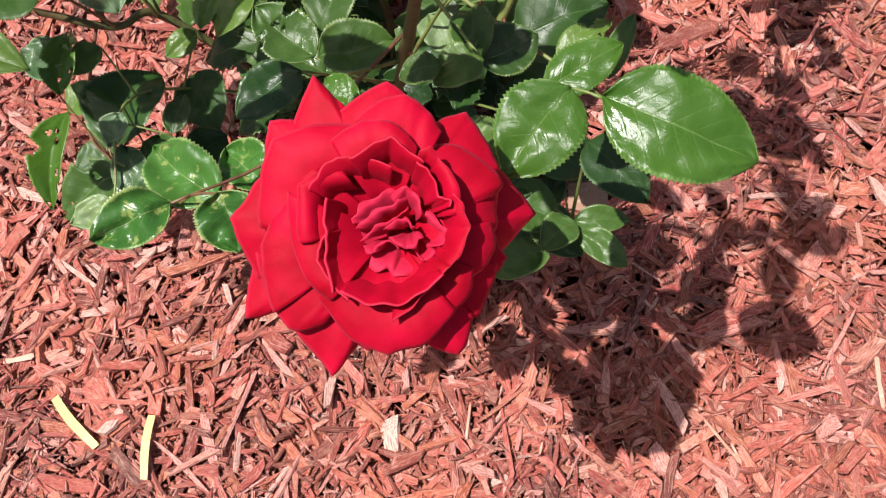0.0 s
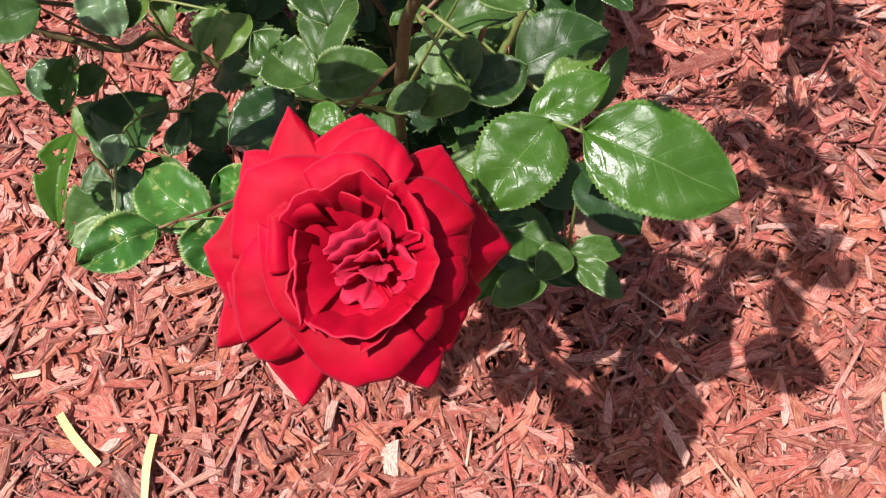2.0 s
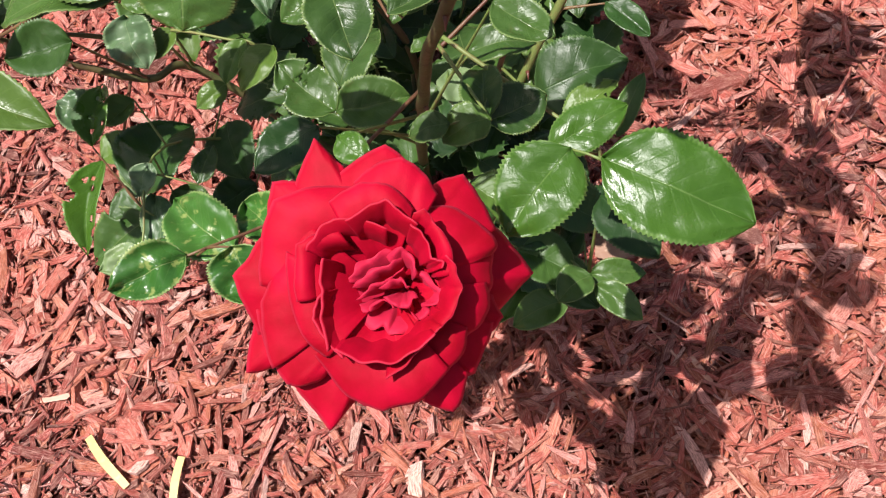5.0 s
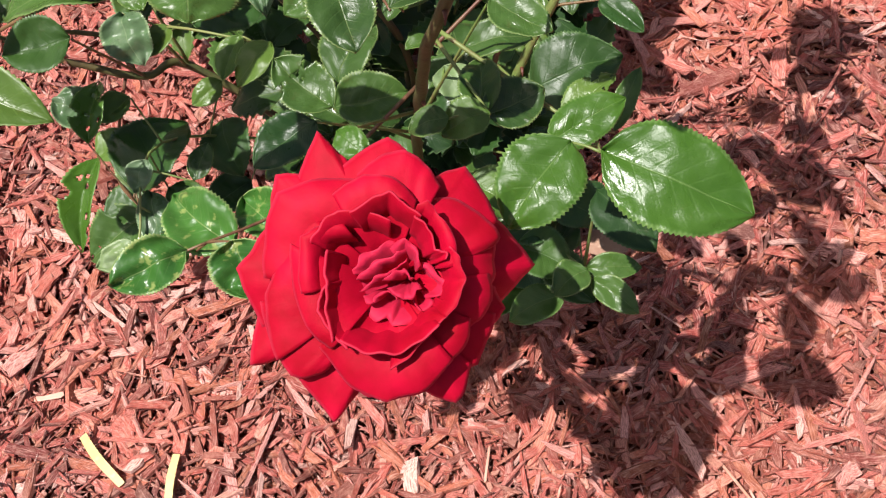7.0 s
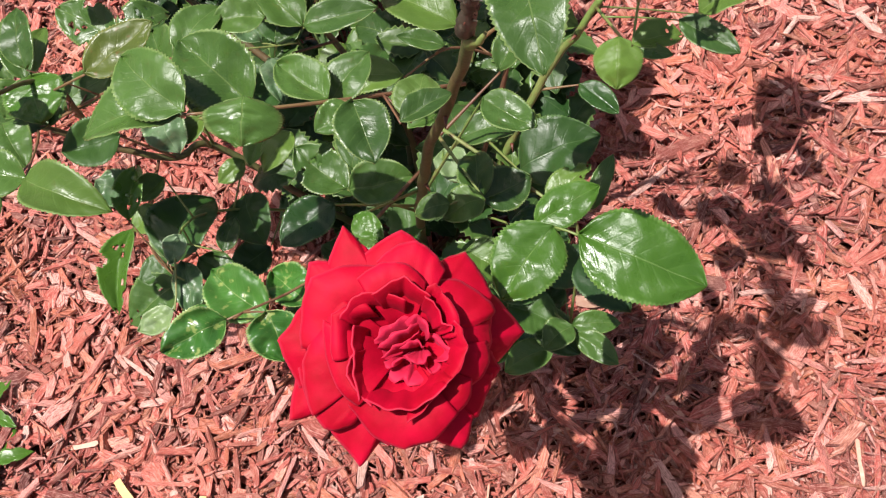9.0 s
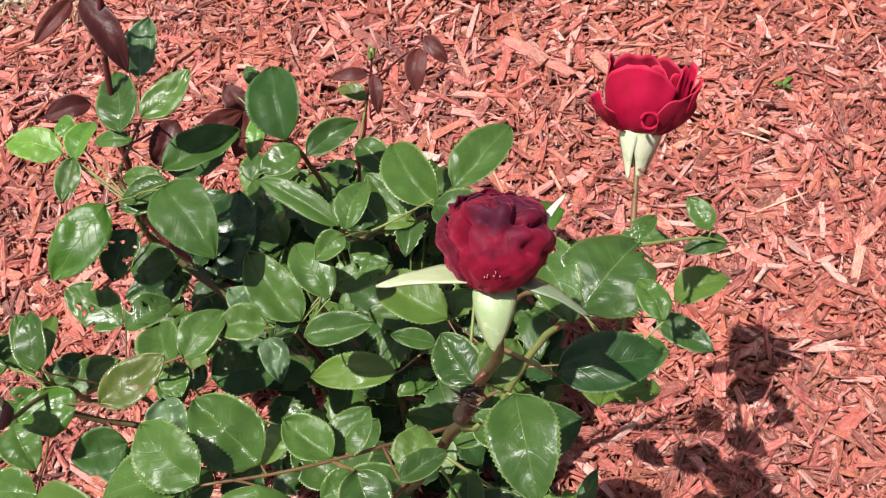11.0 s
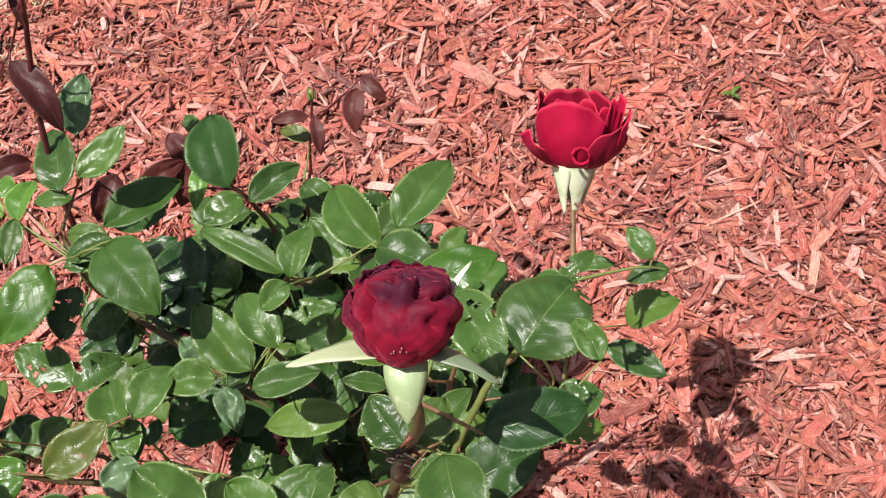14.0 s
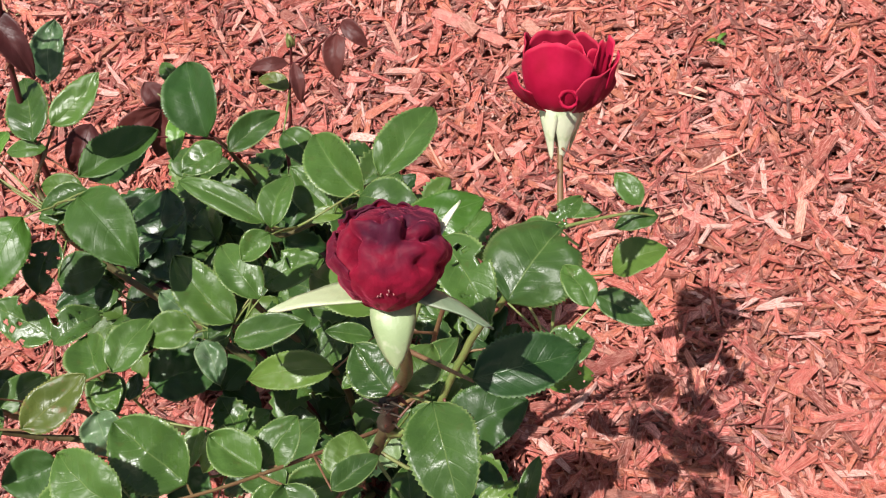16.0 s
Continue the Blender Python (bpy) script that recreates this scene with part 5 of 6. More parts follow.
leaf = stalk((0.189, 0.607, 0.227), (0.215, 0.612, 0.220), (0.240, 0.598, 0.226), (0.250, 0.598, 0.284))
leaflet(leaf, (0.215, 0.612, 0.221), (0.241, 0.600, 0.215), 0.028, (0.0, 0.05, 1.0), "g")
leaflet(leaf, (0.240, 0.578, 0.226), (0.268, 0.592, 0.220), 0.026, (0.0, 0.0, 1.0), "d")
leaflet(leaf, (0.250, 0.598, 0.285), (0.280, 0.588, 0.280), 0.030, (0.0, -0.1, 1.0), "d")
leaf = stalk((0.194, 0.575, 0.279), (0.225, 0.590, 0.274))
leaflet(leaf, (0.225, 0.590, 0.275), (0.252, 0.574, 0.270), 0.028, (0.0, 0.05, 1.0), "g")
leaf = stalk((0.191, 0.590, 0.250), (0.195, 0.560, 0.219), (0.186, 0.548, 0.165))
leaflet(leaf, (0.195, 0.560, 0.220), (0.216, 0.546, 0.215), 0.028, (0.0, 0.05, 1.0), "g")
leaflet(leaf, (0.186, 0.548, 0.166), (0.202, 0.533, 0.160), 0.028, (0.0, 0.05, 1.0), "g")
leaf = stalk((0.186, 0.634, 0.180), (0.245, 0.600, 0.160))
leaflet(leaf, (0.245, 0.600, 0.161), (0.276, 0.581, 0.155), 0.032, (0.0, 0.0, 1.0), "d")

# more low leaves, added to cast shade on the mulch beside the bloom
leaf = stalk((0.205, 0.695, 0.110), (0.255, 0.655, 0.170), (0.275, 0.630, 0.160))
leaflet(leaf, (0.255, 0.655, 0.171), (0.285, 0.640, 0.165), 0.032, (0.0, 0.0, 1.0), "d")
leaflet(leaf, (0.275, 0.630, 0.161), (0.302, 0.614, 0.152), 0.030, (0.0, 0.0, 1.0), "d")

leaf = stalk((0.190, 0.598, 0.240), (0.262, 0.606, 0.220), (0.245, 0.572, 0.225), (0.205, 0.598, 0.200))
leaflet(leaf, (0.262, 0.606, 0.221), (0.292, 0.590, 0.214), 0.030, (0.0, 0.0, 1.0), "d")
leaflet(leaf, (0.245, 0.572, 0.226), (0.274, 0.559, 0.220), 0.030, (0.0, 0.0, 1.0), "d")
leaflet(leaf, (0.205, 0.598, 0.201), (0.237, 0.584, 0.195), 0.032, (0.0, 0.0, 1.0), "d")

# its stem joins the root
cane("green_cane", (0.170, 0.700, 0.000), (0.185, 0.64, 0.17), (0.200, 0.535, 0.345), tuple(OPEN @ Vector((0, 0, -0.029))))

# the withered bloom
OLD = frame_of((0.2726, 0.5823, 0.6576), (0.08, 0.60, 0.79), -1) @ Matrix.Translation((0, 0, -0.0015)) @ Matrix.Diagonal((0.765, 0.765, 0.70, 1))
old_rose = hip("bloom", OLD @ Matrix.Translation((0, 0, -0.015)), 4.5, 11, GREEN_STEM, "withered dark crimson rose, petals closed and drying at the rims")
for a, half, lo, hi, layer in ((95, 80, 8, 178, 0.92), (215, 80, 8, 178, 0.925), (335, 80, 8, 178, 0.93), (100, 70, 8, 150, 0.95), (30, 66, 8, 162, 0.955), (20, 60, 8, 150, 0.98), (330, 60, 8, 158, 0.99), (264, 80, 8, 150, 1.015), (190, 42, 8, 120, 1.05)):
    shell_petal(old_rose, OLD, a, half, lo, hi, layer)
# dry rims that stand up along its crown
for a, half, out, up in ((140, 30, 16, 17.5), (172, 26, 19, 13.5), (108, 30, 15, 18.0), (64, 28, 16, 16.5), (34, 26, 19, 14.5)):
    petal(old_rose, OLD, a, half, (10, 9), (20, 14), (out, up), roll=1.0, ruffle=0.9, material=PETAL_OLD, crinkle=1.2, lip=1.0)
for a, ln, out, drop, w, c, tp, material in ((190, 36, 46, 3, 20, 3, 0.5, SEPAL), (268, 30, 12, 31, 18, 5, 0.15, SEPAL), (338, 30, 38, 14, 12, 4, 0.6, SEPAL_SHADED), (24, 30, 28, -32, 9, 3, 0.6, SEPAL_PALE), (110, 26, 22, 0, 10, 3, 0.5, SEPAL)):
    sepal(old_rose, OLD @ Matrix.Translation((0, 0, -0.014)), a, ln, out, drop, w, material, curl=c, taper=tp)
# pale torn scars low on its front
for k in range(5):
    marks = []
    x, y = -0.20 + 0.06 * k + rng.uniform(-0.02, 0.02), -0.60 + rng.uniform(-0.07, 0.05)
    for q in range(4):
        x, y = x + rng.uniform(-0.02, 0.03), y + rng.uniform(-0.03, 0.03)
        d = (FRONT[0] * x + FRONT[1] * y + FRONT[2] * math.sqrt(1 - x * x - y * y)).normalized()
        marks.append(OLD @ (d * (21.6 * (1 + swelling(d)) / 1000)))
    bush_part("scar", *tube(smooth_line(marks, 4), 0.00022, 0.00016, 5), SPECK, old_rose)
# dried stub below it
STUB = [Vector(p) for p in ((0.2485, 0.5815, 0.508), (0.2515, 0.5795, 0.522), (0.2535, 0.5785, 0.534), (0.2550, 0.5775, 0.546))]
frays = []
for k in range(22):
    foot = STUB[rng.randrange(1, 4)] + Vector((rng.uniform(-0.003, 0.003), rng.uniform(-0.003, 0.003), rng.uniform(-0.006, 0.004)))
    frays.append(tube([foot, foot + Vector((rng.uniform(-0.007, 0.007), rng.uniform(-0.006, 0.002), rng.uniform(-0.002, 0.009)))], 0.0008, 0.0002, 5))
stub = bush_part("dead_stub", *merged(tube(smooth_line(STUB, 5), 0.0036, 0.0030, 10, 0.28, rng), *frays), DEAD_BARK, None, "dry grey withered shoot stub")
bush_part("shoot_bud", *tube([Vector(p) for p in ((0.250, 0.580, 0.502), (0.2545, 0.577, 0.508), (0.2575, 0.576, 0.515))], 0.0030, 0.0006, 9), GREEN_STEM, None, "yellowish green swelling bud on the cane")

# the upright bloom
UP = frame_of((0.3505, 0.7809, 0.4454), (0.155, 0.665, 0.731), 0) @ Matrix.Scale(0.94, 4)
up_rose = hip("bloom", UP @ Matrix.Translation((0, 0, -0.019)), 5, 10, SEPAL, "half open red rose on a tall stem, petal rims curled")
# the last flag picks the darker copy, with shade in its colour
for a, half, belly, r, hgt, rl, sk, in_shade in ((252, 54, 29, 24, 25, -3, 0, False), (212, 24, 27, 36, 7, 2, 3, False), (312, 32, 31, 29, 10, 1, 3, True), (343, 22, 31, 31, 19, -2, -3, False), (322, 14, 26, 24, 25, -1, 2, False), (2, 20, 27, 25, 25, -1, -3, False), (48, 56, 27, 20, 24, 1, 2, True), (100, 60, 28, 20, 26, 2, 2, True), (158, 44, 27, 22, 24, 1, -2, True)):
    petal(up_rose, UP, a, half, (3, -19), (belly, -14), (r, hgt), roll=rl, ruffle=1.0, tip=-0.8, material=PETAL_SHADED if in_shade else PETAL_ROSE, crinkle=1.5, rows=24, cols=29, skew=sk, lip=1.8)
for a, half, r in ((285, 40, 17), (330, 36, 18), (50, 54, 15), (115, 54, 14), (185, 50, 14), (240, 46, 14)):
    petal(up_rose, UP, a, half, (3, -16), (20, -6), (r, 19), roll=2, ruffle=1.2, tip=1.5, material=PETAL_ROSE, crinkle=1.2, skew=2)
for a, half in ((300, 60), (60, 60), (180, 60)):
    petal(up_rose, UP, a, half, (2, -10), (13, 2), (6, 17), roll=1, ruffle=1.0, material=PETAL_ROSE, crinkle=1.0)
# a small rolled petal on its front
ROLL = Vector((0.3510, 0.7610, 0.4560))
roll_line = [ROLL + Vector((0.0046, 0, 0)) * math.cos(k * 0.55) + Vector((0, 0.0036, 0.0027)) * math.sin(k * 0.55) + Vector((0, -0.0001, 0.0002)) * k for k in range(14)]
bush_part("petal", *tube(roll_line, 0.0013, 0.0007, 8), PETAL_ROSE, up_rose)
for a, ln, out, drop, w in ((284, 28, -7, 35, 18), (228, 28, -5, 35, 14), (336, 28, -6, 30, 15), (30, 22, -10, 28, 17), (130, 22, -10, 28, 17)):
    sepal(up_rose, UP @ Matrix.Translation((0, 0, -0.0095)), a, ln, out, drop, w, SEPAL_PALE if a < 300 else SEPAL, curl=3.0, taper=0.75, start=12)
cane("right_cane", RIGHT_END, tuple(Vector(RIGHT_END).lerp(UP @ Vector((0, 0, -0.028)), 0.5)), tuple(UP @ Vector((0, 0, -0.028))))


# ---- shaded inner leaves ----
def inner_leaves(count):
    """Lower leaves that fill the heart of the bush: too dark and crossed to be told apart one by one."""
    heap = {"g": ([], [], []), "d": ([], [], [])}
    made = 0
    while made < count:
        x, y = rng.uniform(-0.08, 0.36), rng.uniform(0.52, 1.0)
        e = ((x - 0.120) / 0.170) ** 2 + ((y - 0.765) / 0.205) ** 2
        if e > 1 or y < 0.61 or (y < 0.83 and x < 0.085):
            continue
        made += 1
        foot = Vector((x, y, rng.uniform(0.03, 0.21 - 0.07 * e + (-0.08 if y < 0.68 else 0.03 if y > 0.76 else 0))))
        turn = rng.uniform(0, 6.28)
        kind = rng.choice("ggd")
        verts, faces, uvs = heap[kind]
        heart = Vector((0.165, 0.705, foot.z * 0.4))
        v, f = tube(smooth_line([foot.lerp(heart, 0.25), foot.lerp(heart, 0.12) + Vector((0, 0, 0.002)), foot], 4), 0.0010, 0.0006, 5)
        k = len(verts)
        verts += [tuple(q) for q in v]
        uvs += [(0.5, 0.5)] * len(v)
        faces += [tuple(q + k for q in g) for g in f]
        for da, ln in ((0, 0.042), (1.25, 0.034), (-1.25, 0.034)):
            a = turn + da
            tip = foot + Vector((math.cos(a), math.sin(a), rng.uniform(-0.35, 0.25))) * ln * rng.uniform(0.8, 1.15)
            g = leaf_grid(foot, tip, ln * rng.uniform(0.6, 0.75), (rng.uniform(-0.3, 0.2), rng.uniform(-0.35, 0.2), 0.9), "g", 14, 9)
            v, f, uv = thin(g, 0.00035)
            k = len(verts)
            verts += [tuple(q) for q in v]
            uvs += [tuple(q) for q in uv]
            faces += [tuple(q + k for q in h) for h in f]
    for kind, (verts, faces, uvs) in heap.items():
        tagged(bush_part("inner_foliage", verts, faces, LEAF[kind], None, "crowded dark green inner rose leaves", np.array(uvs)), kind="stuff")


inner_leaves(150)

# a spent bud and a small green bud
def bud(center, axis, r, length, flesh, label):
    m = frame_of(center, axis)
    verts, faces = [], []
    prof = ((-0.5, 0.35), (-0.42, 0.75), (-0.2, 1.0), (0.1, 0.92), (0.35, 0.6), (0.5, 0.12))
    for h, k in prof:
        for s in range(12):
            w = math.pi * s / 6
            q = r * k * (1 + 0.10 * math.cos(3 * w + h * 6))
            verts.append(m @ Vector((q * math.cos(w), q * math.sin(w), h * length)))
    for i in range(5):
        for s in range(12):
            t = (s + 1) % 12
            faces.append((i * 12 + s, i * 12 + t, (i + 1) * 12 + t, (i + 1) * 12 + s))
    faces += [tuple(range(12))[::-1], tuple(60 + s for s in range(12))]
    return m, bush_part("bud", verts, faces, flesh, None, label)


m, spent = bud((-0.004, 0.633, 0.428), (-0.646, 0.21, 0.733), 0.0085, 0.026, SPENT, "spent dark shrivelled rose bud in pale sepals")
for a in (20, 92, 164, 236, 308):
    sepal(spent, m @ Matrix.Translation((0, 0, -0.010)), a, 20, 6, -22, 9, curl=5)
cane("left_fork", LEFT_END, (0.006, 0.668, 0.37), tuple(m @ Vector((0, 0, -0.012))))
m, green_bud = bud((0.1796, 0.9394, 0.3142), (0.15, 0.4, 0.9), 0.0028, 0.009, GREEN_STEM, "small closed green rose bud")
for a in (0, 120, 240):
    sepal(green_bud, m @ Matrix.Translation((0, 0, -0.003)), a, 8, 1.0, -8, 3, GREEN_STEM)


# ---- small plants and litter ----
def weed(x, y, size, leaves, turn):
    """A low broad-leaved seedling."""
    ob = tagged(new("weed_seedling"), "small green weed seedling growing in the mulch", "weed", group="weed seedlings")
    ob.location = (x, y, 0.004)
    stem, faces = tube([Vector((0, 0, -0.004)), Vector((0, 0, 0.008)), Vector((0.001, 0, 0.014))], 0.0012, 0.0008, 7)
    link_mesh("stem", stem, faces, GREEN_STEM, ob)
    for k in range(leaves):
        a = turn + k * 2.4
        b = Vector((0, 0, 0.012))
        t = b + Vector((math.cos(a), math.sin(a), rng.uniform(-0.25, 0.35))) * size * rng.uniform(0.75, 1.1)
        grid = leaf_grid(b, t, size * 0.38, (0, 0, 1), "g", 28, 9)
        spine = grid[:, 4:5]
        lobes = np.array([0.78 + 0.22 * abs(math.sin(3.3 * math.pi * j / 28)) for j in range(29)]).reshape(-1, 1, 1)
        v, f, uv = thin(spine + (grid - spine) * lobes, 0.0004)
        link_mesh("leaf", v, f, LEAF["b"], ob, "", uv)
    return ob


weed(0.384, 1.349, 0.032, 5, 0.4)
weed(0.525, 1.322, 0.046, 5, 3.9)
weed(0.137, 1.381, 0.020, 4, 1.4)
weed(0.545, 1.098, 0.012, 3, 0.6)
weed(-0.200, 0.590, 0.032, 5, 1.0)
weed(-0.190, 0.547, 0.036, 5, 0.2)


def slip(name, a, b, width, material, label, category):
    """A flat, slightly bent strip lying on the chips."""
    a, b = Vector(a), Vector(b)
    d = (b - a).normalized()
    s = d.cross(Vector((0, 0, 1))).normalized()
    rows = []
    for j in range(11):
        v = j / 10
        w = width / 2 * (0.8 + 0.2 * math.sin(2.6 * v + 0.4))
        p = a.lerp(b, v) + Vector((0, 0, 0.001 * math.sin(math.pi * v))) + s * 0.0012 * math.sin(4 * v)
        rows.append([tuple(p + s * (u * w)) for u in (-1, -0.5, 0, 0.5, 1)])
    v, f, uv = thin(np.array(rows)[:, ::-1], 0.0009)
    return tagged(link_mesh(name, v, f, material, None, "", uv, False), label, category)


slip("straw_strip", (-0.081, 0.526, 0.018), (-0.049, 0.489, 0.018), 0.0066, STRAW, "pale yellow flat straw strip lying on red mulch", "straw")
slip("straw_strip", (-0.010, 0.510, 0.018), (-0.014, 0.466, 0.018), 0.0060, STRAW, "pale yellow flat straw strip lying on red mulch", "straw")
slip("dry_leaf", (0.288, 0.656, 0.018), (0.316, 0.654, 0.018), 0.022, stem_material("dry_leaf", (0.36, 0.21, 0.13), (0.26, 0.13, 0.08), (0.46, 0.30, 0.20)), "curled dry tan dead leaf on the mulch", "dead leaf")


def chunk(name, a, b, width, thick, material, label, category, group=""):
    """A coarse split piece of wood or stone: a bent prism of six corners with frayed ends."""
    a, b = Vector(a), Vector(b)
    d = b - a
    ln = d.length
    d.normalize()
    s = d.cross(Vector((0, 0, 1))).normalized()
    n = s.cross(d)
    verts = []
    stations = (0, 0.06, 0.3, 0.62, 0.93, 1)
    for k, v in enumerate(stations):
        f = 0.62 if k in (0, 5) else 1.0
        for i in range(8):
            w = 2 * math.pi * (i + 0.5) / 8
            cy, cz = math.cos(w), math.sin(w)
            cy = math.copysign(abs(cy) ** 0.4, cy)
            cz = math.copysign(abs(cz) ** 0.4, cz)
            jit = rng.uniform(0.72, 1.12)
            verts.append(a + d * (ln * v + (rng.uniform(-0.04, 0.04) * ln if k in (0, 5) else 0)) + s * (cy * width / 2 * f * jit) + n * (cz * thick / 2 * f * jit + thick * 0.2))
    faces = [(k * 8 + i, k * 8 + (i + 1) % 8, (k + 1) * 8 + (i + 1) % 8, (k + 1) * 8 + i) for k in range(5) for i in range(8)]
    faces += [tuple(range(8))[::-1], tuple(40 + i for i in range(8))]
    uv = np.array([(v * ln * 40, ((p - a).dot(s) + 0.7 * (p - a).dot(n)) / 0.006) for (v, p) in zip([q for q in stations for _ in range(8)], verts)])
    ob = link_mesh(name, verts, faces, material, None, "", uv, False)
    return tagged(ob, label, category, group)


BIG = "large coarse red wood chip lying on the mulch"
PALE = stem_material("pale_wood", (0.60, 0.32, 0.23), (0.50, 0.21, 0.14), (0.66, 0.44, 0.34))


def big_chip(a, b, width, thick=0.006):
    chunk("wood_chip", (*a, 0.0110), (*b, 0.0125), width * 0.85, thick * 0.5, CHIP, BIG, "wood chip", "large wood chips")


def pale_chip(a, b, width):
    chunk("pale_wood_chip", (*a, 0.0135), (*b, 0.0145), width * 0.38, 0.0012, PALE, "pale pinkish white wood splinter on the mulch", "wood chip", "pale wood chips")


big_chip((0.363, 0.776), (0.408, 0.788), 0.0150, 0.010)
big_chip((0.355, 0.669), (0.406, 0.657), 0.0164, 0.007)
big_chip((0.531, 0.735), (0.555, 0.758), 0.0171, 0.008)
big_chip((0.272, 1.190), (0.340, 1.134), 0.0150, 0.013)
big_chip((0.265, 1.135), (0.277, 1.174), 0.0130, 0.011)
big_chip((0.084, 0.462), (0.125, 0.492), 0.0103, 0.006)
big_chip((-0.059, 0.541), (-0.038, 0.563), 0.0085, 0.005)
big_chip((-0.135, 0.638), (-0.117, 0.660), 0.0154, 0.007)
big_chip((-0.093, 0.470), (-0.051, 0.463), 0.0127, 0.006)
big_chip((0.354, 0.839), (0.405, 0.838), 0.0092, 0.006)
big_chip((0.101, 1.231), (0.142, 1.194), 0.0167, 0.006)
big_chip((0.655, 1.028), (0.691, 1.028), 0.0104, 0.006)
big_chip((0.214, 0.480), (0.241, 0.458), 0.0101, 0.005)
big_chip((0.248, 0.517), (0.280, 0.512), 0.0086, 0.005)
big_chip((0.193, 1.073), (0.230, 1.090), 0.0118, 0.006)
pale_chip((-0.123, 0.555), (-0.101, 0.558), 0.0114)
pale_chip((-0.263, 1.104), (-0.228, 1.142), 0.0065)
pale_chip((-0.027, 1.317), (-0.023, 1.343), 0.0081)
pale_chip((0.250, 1.035), (0.261, 1.000), 0.0055)
pale_chip((0.490, 0.954), (0.544, 0.972), 0.0056)
pale_chip((0.384, 0.474), (0.389, 0.461), 0.0047)
pale_chip((0.101, 1.283), (0.127, 1.247), 0.0066)
pale_chip((-0.257, 0.825), (-0.237, 0.778), 0.0105)
pale_chip((-0.256, 1.234), (-0.237, 1.237), 0.0163)
pale_chip((0.257, 0.472), (0.262, 0.489), 0.0035)
pale_chip((0.208, 0.484), (0.212, 0.509), 0.0054)
pale_chip((0.208, 0.462), (0.2095, 0.478), 0.0026)
pale_chip((0.496, 1.047), (0.519, 1.034), 0.0071)
pale_chip((0.506, 1.055), (0.523, 1.042), 0.0090)
pale_chip((0.307, 1.024), (0.317, 0.997), 0.0088)
pale_chip((0.24, 0.544), (0.284, 0.549), 0.0085)
pale_chip((0.316, 0.602), (0.34, 0.57), 0.0045)
pale_chip((0.253, 0.564), (0.238, 0.548), 0.004)
pale_chip((0.486, 0.54), (0.485, 0.494), 0.009)
pale_chip((0.366, 0.494), (0.389, 0.46), 0.0055)
pale_chip((0.35, 0.57), (0.362, 0.551), 0.012)
TWIG = stem_material("twig_bark", (0.10, 0.055, 0.040), (0.055, 0.030, 0.022), (0.17, 0.11, 0.08))
chunk("stick", (-0.352, 1.280, 0.006), (-0.290, 1.314, 0.012), 0.0060, 0.005, TWIG, "dark brown twig lying on bare soil", "twig", "twigs")
chunk("stick", (-0.274, 1.385, 0.006), (-0.242, 1.416, 0.006), 0.0070, 0.005, TWIG, "dark brown twig lying on bare soil", "twig", "twigs")
chunk("stick", (-0.420, 1.260, 0.008), (-0.352, 1.288, 0.008), 0.0085, 0.008, DEAD_BARK, "grey weathered stick lying on bare soil", "twig", "twigs")
chunk("stone", (-0.282, 1.443, 0.005), (-0.257, 1.444, 0.005), 0.020, 0.008, STONE, "pale flat stone lying in dry soil", "stone")


# ---- mulch chips ----
def chip_shape(r):
    """A split chip about one long, one wide and one thick: three stations of four corners."""
    verts = []
    bend = r.uniform(-0.18, 0.18)
    for k, x in enumerate((-0.5, r.uniform(-0.15, 0.15), 0.5)):
        w = (r.uniform(0.5, 1.0), 1.0, r.uniform(0.35, 1.0))[k]
        off = bend * (1 - abs(x) * 2)
        sl = r.uniform(-0.09, 0.09)
        for sy, sz in ((-1, -1), (1, -1), (1, 1), (-1, 1)):
            verts.append((x + sl * sy * (k != 1) + r.uniform(-0.03, 0.03), off + sy * 0.5 * w * r.uniform(0.8, 1.1), sz * 0.5 * (0.6 + 0.4 * w) * r.uniform(0.7, 1.1)))
    faces = []
    for k in range(2):
        for s in range(4):
            q = (s + 1) % 4
            faces.append((k * 4 + s, k * 4 + q, (k + 1) * 4 + q, (k + 1) * 4 + s))
    faces += [(3, 2, 1, 0), (8, 9, 10, 11)]
    return np.array(verts), faces


crng = random.Random(23)
SHAPES = [chip_shape(crng) for _ in range(24)]
CHIP_UV = np.array([(v[0] + 0.5, v[1] * 0.5 + v[2] * 0.5 + 0.5) for v in SHAPES[0][0]])


def past_edge(x, y):
    return -0.745 * (x + 0.27) + 0.667 * (y - 1.315) + 0.05 * noise.noise((x * 9, y * 9, 2))


def chip_size(r):
    thin_one = r.random() < 0.58
    length = min(0.052, max(0.005, r.lognormvariate(math.log(0.0165 if thin_one else 0.0245), 0.48)))
    width = min(length * 0.55, max(0.0008, r.lognormvariate(math.log(0.0023 if thin_one else 0.0056), 0.40)))
    return length, width, min(0.0034, width * r.uniform(0.25, 0.7))


def chip_turn(r):
    return Euler((r.gauss(0, 0.40), r.gauss(0, 0.20), r.uniform(0, 6.283))).to_matrix()


bed = tagged(new("mulch_bed"), "bed of red dyed wood chip mulch, loose and splintered", "mulch", kind="structure")
bed.location = (0.15, 0.9, 0)


